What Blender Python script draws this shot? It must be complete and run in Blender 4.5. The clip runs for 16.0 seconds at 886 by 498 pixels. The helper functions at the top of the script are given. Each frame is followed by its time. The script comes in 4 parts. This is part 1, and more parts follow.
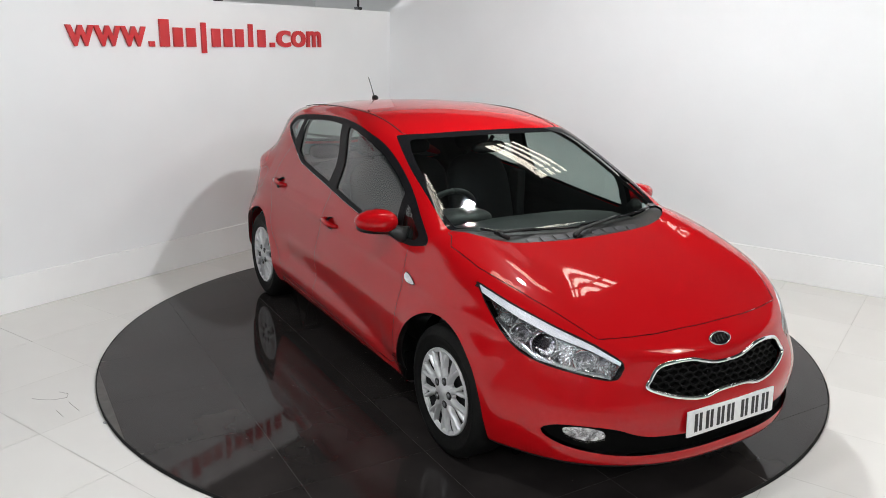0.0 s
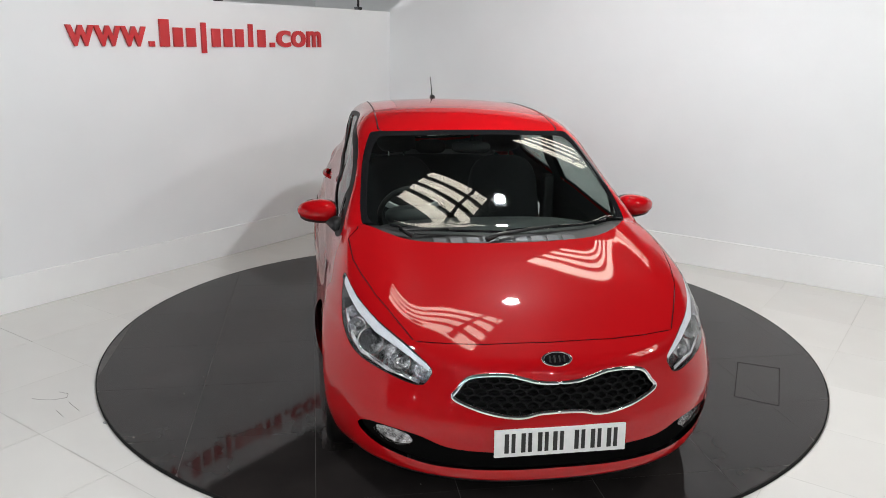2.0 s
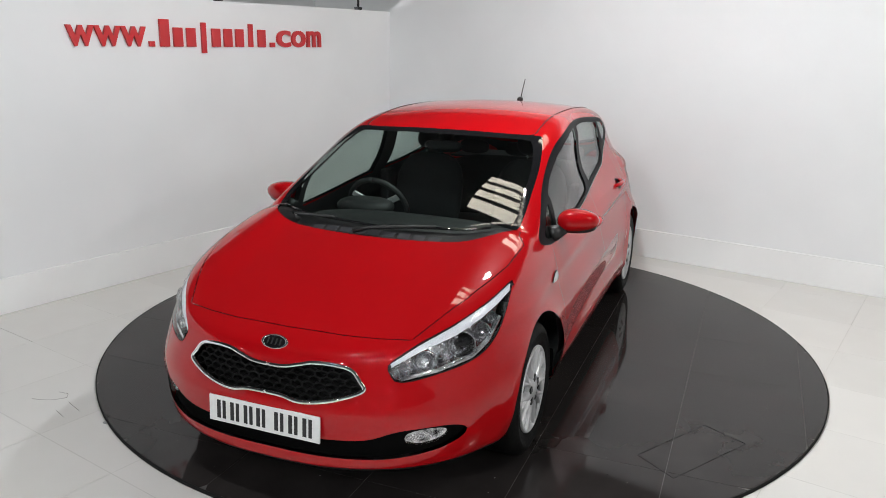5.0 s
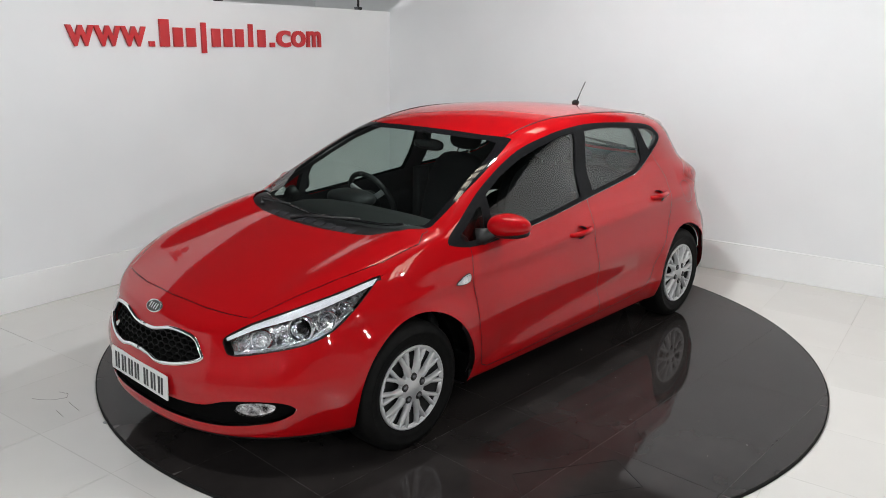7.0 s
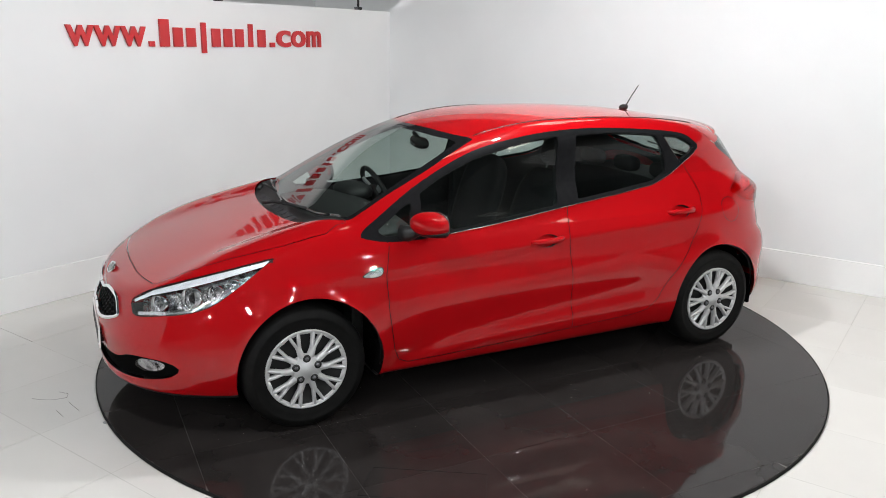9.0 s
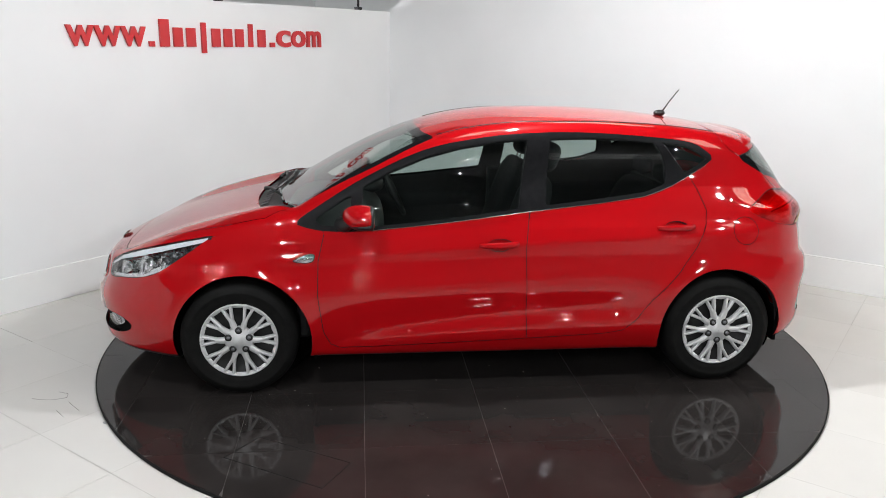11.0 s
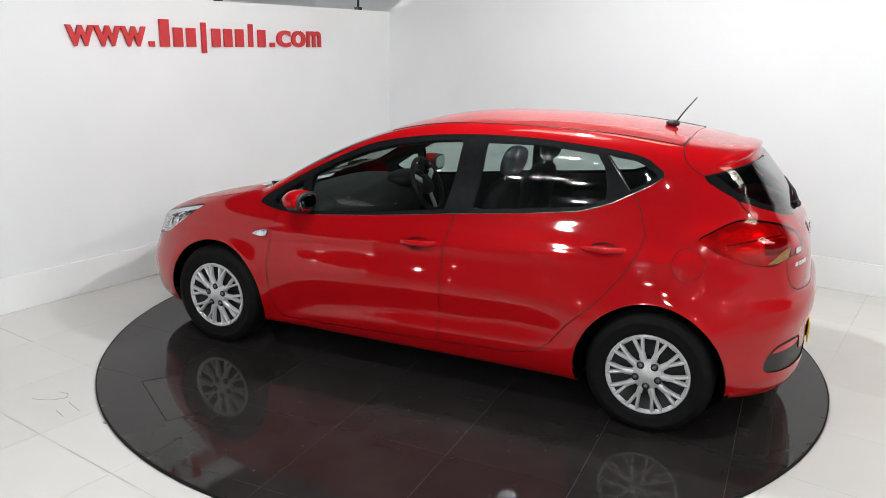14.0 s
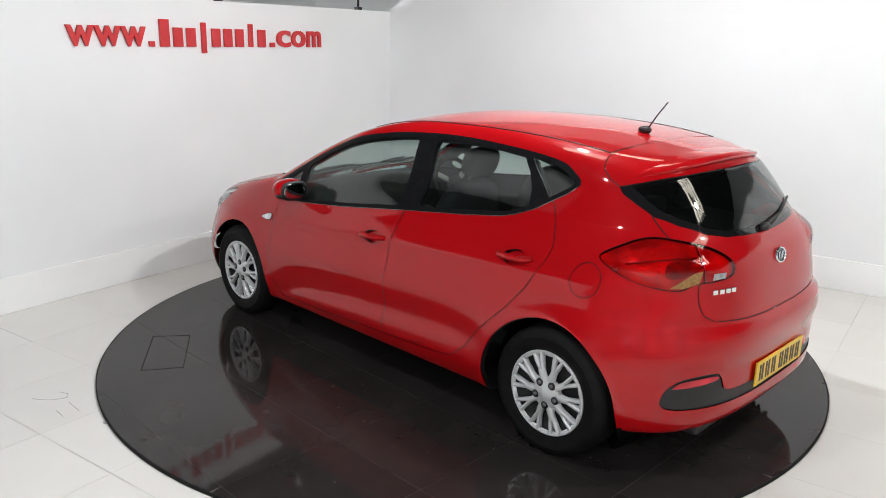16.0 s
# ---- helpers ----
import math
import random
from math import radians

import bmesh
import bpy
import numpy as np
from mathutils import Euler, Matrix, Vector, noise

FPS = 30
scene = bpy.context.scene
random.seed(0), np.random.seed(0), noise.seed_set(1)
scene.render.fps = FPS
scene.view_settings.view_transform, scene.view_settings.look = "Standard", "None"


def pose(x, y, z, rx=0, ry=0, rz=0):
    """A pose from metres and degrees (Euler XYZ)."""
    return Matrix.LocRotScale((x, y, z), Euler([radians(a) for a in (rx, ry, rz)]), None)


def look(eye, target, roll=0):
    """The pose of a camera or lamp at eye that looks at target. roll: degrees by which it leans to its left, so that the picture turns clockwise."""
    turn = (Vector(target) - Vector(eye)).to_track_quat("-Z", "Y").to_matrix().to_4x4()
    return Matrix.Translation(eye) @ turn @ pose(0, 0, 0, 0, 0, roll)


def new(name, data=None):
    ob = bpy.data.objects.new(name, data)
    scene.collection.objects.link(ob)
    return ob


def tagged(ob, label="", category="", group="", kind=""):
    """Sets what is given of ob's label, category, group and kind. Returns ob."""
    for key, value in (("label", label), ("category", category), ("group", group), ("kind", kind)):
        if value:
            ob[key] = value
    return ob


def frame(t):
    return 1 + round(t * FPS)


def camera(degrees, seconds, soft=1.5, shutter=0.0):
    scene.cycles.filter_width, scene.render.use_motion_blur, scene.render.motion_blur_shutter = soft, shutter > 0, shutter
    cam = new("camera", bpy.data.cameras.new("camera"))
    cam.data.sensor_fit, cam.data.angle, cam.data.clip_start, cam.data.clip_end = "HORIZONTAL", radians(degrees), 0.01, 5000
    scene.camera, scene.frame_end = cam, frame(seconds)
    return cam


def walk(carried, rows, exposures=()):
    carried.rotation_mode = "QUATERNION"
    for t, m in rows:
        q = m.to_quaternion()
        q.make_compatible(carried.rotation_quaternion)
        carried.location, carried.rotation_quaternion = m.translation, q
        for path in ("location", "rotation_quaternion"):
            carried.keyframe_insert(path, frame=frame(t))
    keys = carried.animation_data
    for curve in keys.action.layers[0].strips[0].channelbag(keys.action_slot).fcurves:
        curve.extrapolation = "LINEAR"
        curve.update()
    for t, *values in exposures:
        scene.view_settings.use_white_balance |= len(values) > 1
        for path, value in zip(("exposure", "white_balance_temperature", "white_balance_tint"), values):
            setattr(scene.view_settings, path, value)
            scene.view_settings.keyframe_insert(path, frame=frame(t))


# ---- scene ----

# ---- camera: fixed, on a stand beside the turntable ----
EYE = Vector((0.0, -4.822, 1.864))
AIM = EYE + Vector((-0.02397, 0.96549, -0.25933))
cam = camera(59.58, 16.0, soft=0.9)
BASE = 0.38
walk(cam, [(0.0, look(EYE, AIM, 0.98)), (16.0, look(EYE, AIM, 0.98))],
     [(t, BASE + e) for t, e in ((0.0, 0.0), (1.5, 0.0), (2.1, -0.14), (3.5, -0.15), (8.0, -0.17), (9.0, 0.05), (11.5, 0.10), (16.0, 0.10))])

# ---- light: roof skylights, lamps above the show floor and added fill lamps ----
ROOM = Matrix.Rotation(radians(-33.3), 4, "Z")   # room axes: x away from the sign wall, y towards the plain wall
world = bpy.data.worlds.new("world")
world.use_nodes = True
scene.world = world
sky = world.node_tree.nodes.new("ShaderNodeTexSky")
sky.sky_type, sky.sun_disc = "NISHITA", False
sky.sun_elevation, sky.sun_rotation = radians(40), radians(120)
world.node_tree.links.new(sky.outputs[0], world.node_tree.nodes["Background"].inputs[0])
world.node_tree.nodes["Background"].inputs[1].default_value = 0.1


# pendant lamps, added fill among them: x, y, z in the room's axes, watts
LAMPS = [(0.60, 0.02, 2.75, 122), (3.4, 0.0, 2.9, 80), (2.1, -4.7, 2.8, 60), (3.5, -5.0, 2.8, 60), (4.4, -3.5, 2.8, 50), (0.1, -7.2, 2.9, 85), (1.7, -7.9, 2.9, 85),
         # first here is fill for the left floor; last hides behind the sign wall
         # that hidden one is added only to brighten the wall beyond
         (0.5, -2.9, 3.3, 105), (5.7, -1.9, 3.0, 36), (6.5, -4.3, 3.0, 65), (-5.5, -0.5, 1.7, 240)]
HANGERS = (2.225, 0.45, -1.35)

# ---- materials ----
def material(name, color=(0.5, 0.5, 0.5), rough=0.5, metal=0.0, spec=0.5, coat=0.0):
    m = bpy.data.materials.new(name)
    m.use_nodes = True
    b = m.node_tree.nodes["Principled BSDF"]
    b.inputs["Base Color"].default_value = (*color, 1)
    b.inputs["Roughness"].default_value = rough
    b.inputs["Metallic"].default_value = metal
    b.inputs["Specular IOR Level"].default_value = spec
    b.inputs["Coat Weight"].default_value = coat
    b.inputs["Coat Roughness"].default_value = 0.03
    return m


def vary(m, scale, low, high, rough=None, bump=0.0, bump_scale=None, detail=4.0, per_piece=0.0):
    """Colour drifts between low and high with a noise of that scale; rough: range of roughness; bump: fine relief."""
    t = m.node_tree
    b = t.nodes["Principled BSDF"]
    coord = t.nodes.new("ShaderNodeTexCoord")
    n = t.nodes.new("ShaderNodeTexNoise")
    n.inputs["Scale"].default_value, n.inputs["Detail"].default_value = scale, detail
    t.links.new(coord.outputs["Object"], n.inputs["Vector"])
    ramp = t.nodes.new("ShaderNodeValToRGB")
    ramp.color_ramp.elements[0].position, ramp.color_ramp.elements[1].position = 0.3, 0.7
    ramp.color_ramp.elements[0].color, ramp.color_ramp.elements[1].color = (*low, 1), (*high, 1)
    t.links.new(n.outputs["Fac"], ramp.inputs["Fac"])
    out = ramp.outputs["Color"]
    if per_piece:
        info = t.nodes.new("ShaderNodeObjectInfo")
        rng = t.nodes.new("ShaderNodeMapRange")
        rng.inputs["To Min"].default_value, rng.inputs["To Max"].default_value = 1 - per_piece, 1 + per_piece
        t.links.new(info.outputs["Random"], rng.inputs["Value"])
        hsv = t.nodes.new("ShaderNodeHueSaturation")
        t.links.new(rng.outputs["Result"], hsv.inputs["Value"])
        t.links.new(out, hsv.inputs["Color"])
        out = hsv.outputs["Color"]
    t.links.new(out, b.inputs["Base Color"])
    if rough:
        r = t.nodes.new("ShaderNodeMapRange")
        r.inputs["To Min"].default_value, r.inputs["To Max"].default_value = rough
        n2 = t.nodes.new("ShaderNodeTexNoise")
        n2.inputs["Scale"].default_value, n2.inputs["Detail"].default_value = scale * 3.7, 5
        t.links.new(coord.outputs["Object"], n2.inputs["Vector"])
        t.links.new(n2.outputs["Fac"], r.inputs["Value"])
        t.links.new(r.outputs["Result"], b.inputs["Roughness"])
    if bump:
        n3 = t.nodes.new("ShaderNodeTexNoise")
        n3.inputs["Scale"].default_value, n3.inputs["Detail"].default_value = bump_scale or scale * 20, 3
        t.links.new(coord.outputs["Object"], n3.inputs["Vector"])
        bp = t.nodes.new("ShaderNodeBump")
        bp.inputs["Strength"].default_value, bp.inputs["Distance"].default_value = bump, 0.002
        t.links.new(n3.outputs["Fac"], bp.inputs["Height"])
        t.links.new(bp.outputs["Normal"], b.inputs["Normal"])
    return m


def emitter(name, color, strength):
    m = material(name, color)
    b = m.node_tree.nodes["Principled BSDF"]
    b.inputs["Emission Color"].default_value, b.inputs["Emission Strength"].default_value = (*color, 1), strength
    return m


def clear(name, tint, rough=0.0, base=0.06):
    """A thin clear sheet: it lets light through with a tint and mirrors by its Fresnel gloss."""
    m = bpy.data.materials.new(name)
    m.use_nodes = True
    t = m.node_tree
    t.nodes.remove(t.nodes["Principled BSDF"])
    see, gloss, mix, edge, power, scale = (t.nodes.new("ShaderNode" + k) for k in ("BsdfTransparent", "BsdfGlossy", "MixShader", "LayerWeight", "Math", "Math"))
    see.inputs["Color"].default_value = (*tint, 1)
    gloss.inputs["Roughness"].default_value = rough
    power.operation, scale.operation = "POWER", "MULTIPLY_ADD"
    edge.inputs["Blend"].default_value = 0.5
    power.inputs[1].default_value = 4.2
    scale.inputs[1].default_value, scale.inputs[2].default_value = 1 - base, base
    t.links.new(edge.outputs["Facing"], power.inputs[0])
    t.links.new(power.outputs[0], scale.inputs[0])
    t.links.new(scale.outputs[0], mix.inputs[0])
    t.links.new(see.outputs[0], mix.inputs[1])
    t.links.new(gloss.outputs[0], mix.inputs[2])
    t.links.new(mix.outputs[0], t.nodes["Material Output"].inputs["Surface"])
    return m


M_WALL = vary(material("white_wall_paint", rough=0.6), 1.3, (0.79, 0.795, 0.805), (0.83, 0.835, 0.845), (0.5, 0.7), 0.05, 60)
M_SKIRT = vary(material("white_skirting_paint", rough=0.4), 2.0, (0.84, 0.84, 0.84), (0.88, 0.88, 0.88), (0.3, 0.5), 0.05, 50)
M_FLOORTILE = vary(material("polished_white_tile", rough=0.2), 1.1, (0.70, 0.68, 0.655), (0.76, 0.745, 0.72), (0.16, 0.3), 0.02, 25, per_piece=0.02)
M_GROUT = vary(material("grey_grout"), 14, (0.42, 0.40, 0.38), (0.56, 0.54, 0.51))
M_BLACKTILE = vary(material("polished_black_tile", rough=0.08, spec=0.21), 3.0, (0.019, 0.0165, 0.0160), (0.031, 0.0270, 0.0260), (0.03, 0.08), per_piece=0.1)
M_DARKGROUT = vary(material("grey_dark_grout"), 20, (0.060, 0.056, 0.053), (0.095, 0.090, 0.085))
M_RIM = material("black_steel_rim", (0.010, 0.010, 0.010), 0.7, 0.0, 0.15)
M_SIGN = vary(material("red_acrylic", rough=0.3), 6, (0.55, 0.025, 0.03), (0.62, 0.03, 0.035))
M_STEEL = vary(material("grey_painted_steel", rough=0.5), 4, (0.30, 0.30, 0.30), (0.38, 0.38, 0.37))
M_ROOF = vary(material("dark_roof_paint", rough=0.8), 3, (0.03, 0.03, 0.032), (0.045, 0.045, 0.045))
M_HALL = vary(material("dark_grey_hall_wall", rough=0.7), 1.5, (0.10, 0.10, 0.10), (0.14, 0.14, 0.14))
M_HALLLOW = vary(material("mid_grey_hall_wall", rough=0.7), 1.5, (0.50, 0.50, 0.50), (0.57, 0.57, 0.57))
M_RED = vary(material("red_car_paint", rough=0.38, coat=1.0, spec=0.02), 1.6, (0.365, 0.0022, 0.0046), (0.39, 0.0026, 0.0054))
M_RED.node_tree.nodes["Principled BSDF"].inputs["Coat IOR"].default_value = 1.46
M_BLACK = vary(material("black_plastic", rough=0.45), 30, (0.006, 0.006, 0.0065), (0.012, 0.012, 0.0125), bump=0.1, bump_scale=600)
M_FRAMEBLACK = vary(material("satin_black_trim", rough=0.45, spec=0.06), 30, (0.006, 0.006, 0.007), (0.010, 0.010, 0.011))
M_GLOSSBLACK = material("gloss_black_plastic", (0.008, 0.008, 0.009), 0.05)
M_RUBBER = vary(material("black_rubber", rough=0.6, spec=0.12), 20, (0.004, 0.004, 0.004), (0.008, 0.0078, 0.0075), (0.5, 0.75), 0.15, 300)
M_ALLOY = vary(material("silver_wheel_paint", rough=0.35, metal=0.35), 9, (0.55, 0.55, 0.56), (0.64, 0.64, 0.65), (0.3, 0.45))
M_CHROME = material("chrome", (0.86, 0.87, 0.88), 0.07, 1.0)
M_GLASS = clear("tinted_window_glass", (0.68, 0.77, 0.74), 0.0, 0.08)
M_SCREEN = clear("windscreen_glass", (0.74, 0.82, 0.79), 0.0, 0.085)
M_REARGLASS = clear("dark_rear_glass", (0.42, 0.48, 0.46), 0.0, 0.08)
M_LENS = clear("clear_lens", (0.95, 0.95, 0.96), 0.0, 0.05)
M_MIRROR = material("mirror_glass", (0.45, 0.47, 0.48), 0.03, 1.0)
M_NUT = material("dull_steel_nut", (0.20, 0.20, 0.21), 0.4, 0.6)
M_GAP = material("dark_panel_gap", (0.006, 0.002, 0.002), 0.7)
M_CLOTH = vary(material("charcoal_seat_cloth", rough=0.9), 60, (0.006, 0.006, 0.007), (0.012, 0.012, 0.014), bump=0.3, bump_scale=800)
M_TRIM = vary(material("dark_grey_cabin_plastic", rough=0.6), 40, (0.009, 0.009, 0.010), (0.016, 0.016, 0.017), bump=0.15, bump_scale=900)
M_HEADLINING = vary(material("grey_headlining", rough=0.9), 50, (0.10, 0.10, 0.095), (0.14, 0.14, 0.135))
M_LINER = material("matt_black_liner", (0.003, 0.003, 0.003), 0.9, 0.0, 0.03)
M_GRILLE = material("matt_black_grille", (0.004, 0.004, 0.004), 0.6, 0.0, 0.15)
M_DARKCHROME = material("dark_chrome_strip", (0.30, 0.30, 0.31), 0.2, 1.0)
M_VENT = vary(material("grey_vent_plastic", rough=0.5), 30, (0.02, 0.02, 0.024), (0.035, 0.035, 0.04))


# ---- building helpers ----
def finish(name, bm, mat, smooth=False):
    me = bpy.data.meshes.new(name)
    bm.normal_update()
    bm.to_mesh(me)
    bm.free()
    me.materials.append(mat)
    if smooth:
        me.polygons.foreach_set("use_smooth", [True] * len(me.polygons))
    return me


def part(name, bm, mat, parent, label="", smooth=False):
    ob = new(name, finish(name, bm, mat, smooth))
    ob.parent = parent
    return tagged(ob, label)


def empty(name, m=None):
    ob = new(name)
    if m:
        ob.matrix_world = m
    return ob


def box(bm, x0, x1, y0, y1, z0, z1, bevel=0.0):
    g = bmesh.ops.create_cube(bm, size=1)
    for v in g["verts"]:
        v.co = Vector((x0 + (x1 - x0) * (v.co.x + 0.5), y0 + (y1 - y0) * (v.co.y + 0.5), z0 + (z1 - z0) * (v.co.z + 0.5)))
    if bevel:
        es = {e for v in g["verts"] for e in v.link_edges}
        bmesh.ops.bevel(bm, geom=list(es), offset=bevel, segments=2, affect="EDGES", profile=0.5)
    return bm


def boxes(*dims, bevel=0.0):
    bm = bmesh.new()
    for d in dims:
        box(bm, *d, bevel=bevel)
    return bm


def prism(bm, outline, z0, z1, m=None):
    """Extrude a closed 2D outline from z0 to z1."""
    low = [bm.verts.new((x, y, z0)) for x, y in outline]
    top = [bm.verts.new((x, y, z1)) for x, y in outline]
    n = len(outline)
    bm.faces.new(low[::-1])
    bm.faces.new(top)
    for i in range(n):
        bm.faces.new((low[i], low[(i + 1) % n], top[(i + 1) % n], top[i]))
    if m:
        bmesh.ops.transform(bm, matrix=m, verts=low + top)
    return bm


def lathe(profile, seg=48, close=False):
    """Turn a profile of (radius, height) about z."""
    bm = bmesh.new()
    rings = []
    for r, z in profile:
        rings.append([bm.verts.new((r * math.cos(2 * math.pi * k / seg), r * math.sin(2 * math.pi * k / seg), z)) for k in range(seg)])
    for a, b in zip(rings, rings[1:]):
        for k in range(seg):
            bm.faces.new((a[k], a[(k + 1) % seg], b[(k + 1) % seg], b[k]))
    if close:
        bm.faces.new(rings[0][::-1])
        bm.faces.new(rings[-1])
    return bm


def tube(points, radius, seg=10):
    """A round bar along points."""
    bm = bmesh.new()
    pts = [Vector(p) for p in points]
    rings = []
    for i, p in enumerate(pts):
        d = (pts[min(i + 1, len(pts) - 1)] - pts[max(i - 1, 0)]).normalized()
        a = d.orthogonal().normalized() if not rings else (ref - ref.dot(d) * d).normalized()
        ref = a
        b = d.cross(a)
        r = radius[i] if isinstance(radius, (list, tuple)) else radius
        rings.append([bm.verts.new(p + r * (math.cos(2 * math.pi * k / seg) * a + math.sin(2 * math.pi * k / seg) * b)) for k in range(seg)])
    for p, q in zip(rings, rings[1:]):
        for k in range(seg):
            bm.faces.new((p[k], p[(k + 1) % seg], q[(k + 1) % seg], q[k]))
    bm.faces.new(rings[0][::-1])
    bm.faces.new(rings[-1])
    return bm


def moved(bm, m):
    bmesh.ops.transform(bm, matrix=m, verts=bm.verts[:])
    return bm


def rounded(points, n=6):
    """A closed smooth outline through points (Catmull-Rom)."""
    pts = np.array(points, float)
    k = len(pts)
    out = []
    for i in range(k):
        a, b, c, d = pts[i - 1], pts[i], pts[(i + 1) % k], pts[(i + 2) % k]
        for s in np.arange(n) / n:
            out.append(0.5 * (2 * b + (c - a) * s + (2 * a - 5 * b + 4 * c - d) * s * s + (3 * b - a - 3 * c + d) * s ** 3))
    return np.array(out)


# ---- the hall, in its own axes ----
WALL_X, WALL_Y, FLOOR_Z = -2.728, 2.66, -0.012
SIGN_TOP, PLAIN_TOP, ROOF_Z = 2.155, 2.33, 4.8
EAST, WEST, SOUTH, NORTH = 9.0, -8.0, -15.0, 7.0


def room_part(name, bm, mat, label, category):
    ob = new(name, finish(name, bm, mat))
    ob.matrix_world = ROOM
    return tagged(ob, label, category, kind="structure")


def room_thing(name, label, category, m=None, group=""):
    ob = empty(name, ROOM @ (m or Matrix()))
    return tagged(ob, label, category, group)


floor = room_part("floor", boxes((WEST, EAST, SOUTH, NORTH, FLOOR_Z - 0.15, FLOOR_Z - 0.004)), M_GROUT, "white polished square floor tiles with thin grey joints", "floor")
room_part("wall_sign", boxes((WALL_X - 0.12, WALL_X, -9, WALL_Y, FLOOR_Z - 0.1, SIGN_TOP)), M_WALL, "white painted partition wall that carries red lettering", "wall")
PLAIN_LINE = [(WALL_X - 0.12, FLOOR_Z - 0.1), (EAST, FLOOR_Z - 0.1), (EAST, PLAIN_TOP), (WALL_X + 0.22, PLAIN_TOP), (WALL_X, SIGN_TOP), (WALL_X - 0.12, SIGN_TOP)]
room_part("wall_plain", moved(prism(bmesh.new(), PLAIN_LINE, -WALL_Y - 0.12, -WALL_Y), Matrix.Rotation(radians(90), 4, "X")), M_WALL, "plain white painted partition wall", "wall")
room_part("wall_west", boxes((WEST - 0.15, WEST, SOUTH, NORTH, FLOOR_Z - 0.1, ROOF_Z)), M_WALL, "white painted hall wall beyond the partition", "wall")
# hall walls out of view: mid grey up to 2.2 m, darker above
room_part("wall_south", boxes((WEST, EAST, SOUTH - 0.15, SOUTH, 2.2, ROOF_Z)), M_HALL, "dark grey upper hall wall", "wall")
room_part("wall_south_lower", boxes((WEST, EAST, SOUTH - 0.15, SOUTH + 0.02, FLOOR_Z - 0.1, 2.2)), M_HALLLOW, "mid grey lower hall wall", "wall")
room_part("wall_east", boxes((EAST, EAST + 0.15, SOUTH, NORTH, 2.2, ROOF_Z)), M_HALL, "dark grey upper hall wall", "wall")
room_part("wall_east_lower", boxes((EAST - 0.02, EAST + 0.15, SOUTH + 0.02, NORTH, FLOOR_Z - 0.1, 2.2)), M_HALLLOW, "mid grey lower hall wall", "wall")
room_part("wall_north", boxes((WEST, EAST, NORTH, NORTH + 0.15, FLOOR_Z - 0.1, ROOF_Z)), M_WALL, "white painted hall wall beyond the partition", "wall")
room_part("skirting_sign", boxes((WALL_X, WALL_X + 0.018, -9, WALL_Y, FLOOR_Z, 0.24), bevel=0.004), M_SKIRT, "broad white painted skirting board", "skirting")
room_part("skirting_plain", boxes((WALL_X + 0.018, EAST, WALL_Y - 0.018, WALL_Y, FLOOR_Z, 0.24), bevel=0.004), M_SKIRT, "broad white painted skirting board", "skirting")
room_part("ceiling", boxes((WEST, EAST, SOUTH, NORTH, ROOF_Z, ROOF_Z + 0.1)), M_ROOF, "dark painted hall roof", "ceiling")
room_part("rail_trim", boxes((WEST + 0.3, WEST + 0.38, SOUTH, NORTH, 3.05, 3.13), bevel=0.01), M_STEEL, "grey steel rail along the far wall", "rail")

# skylights: long translucent corrugated strips with dark purlins below
M_SKYLIGHT = emitter("bright_translucent_sheet", (1.0, 0.93, 0.80), 5.0)
M_PURLIN = material("dark_purlin_paint", (0.05, 0.045, 0.04), 0.6)


def skylight(x0, x1, y0, y1):
    t = room_thing("skylight", "bright corrugated translucent roof light with dark purlins", "skylight", pose(0, 0, 0), "roof lights")
    n = 40
    bm = bmesh.new()
    rows = [[bm.verts.new((x, y0 + (y1 - y0) * k / n, ROOF_Z - 0.03 - 0.012 * (k % 2))) for k in range(n + 1)] for x in (x0, x1)]
    for k in range(n):
        bm.faces.new((rows[0][k], rows[0][k + 1], rows[1][k + 1], rows[1][k]))
    part("sheet", bm, M_SKYLIGHT, t)
    for k in range(1, 4):
        y = y0 + (y1 - y0) * k / 4
        part("purlin", boxes((x0 - 0.1, x1 + 0.1, y - 0.028, y + 0.028, ROOF_Z - 0.12, ROOF_Z - 0.06)), M_PURLIN, t)
    part("cross_bar", boxes((x1 - 0.26, x1 - 0.21, y0, y1, ROOF_Z - 0.18, ROOF_Z - 0.12)), M_PURLIN, t)


for x0, x1, y0, y1 in ((-0.62, 0.42, -0.12, 0.70), (-0.65, 0.75, 2.9, 3.85), (3.6, 6.0, 0.3, 1.5)):
    skylight(x0, x1, y0, y1)

# pendant lamps, real and added fill alike
M_LAMPHOOD = material("dark_grey_lamp_hood", (0.03, 0.03, 0.032), 0.6)


def pendant(x, y, z, watts, r=0.075):
    t = room_thing("pendant_and_fill_lamp", "round dark grey hooded pendant lamp, lit, some added as fill", "lamp", pose(x, y, z), "pendant lamps")
    part("hood", lathe([(0.03, 0.30), (0.055, 0.28), (0.068, 0.16), (r, 0.0), (r + 0.008, -0.01), (r - 0.006, 0.0), (0.06, 0.15)], 32), M_LAMPHOOD, t, smooth=True)
    part("cable", tube([(0, 0, 0.28), (0, 0, ROOF_Z - z)], 0.008, 6), M_PURLIN, t)
    part("inner_reflector", lathe([(0.001, 0.03), (r - 0.02, 0.03)], 32), M_LAMPHOOD, t)
    data = bpy.data.lights.new("lamp_light", "POINT")
    data.shadow_soft_size, data.energy, data.color = 0.05, watts, (0.94, 0.97, 0.985)
    new("lamp_light", data).matrix_world = ROOM @ pose(x, y, z - 0.035)


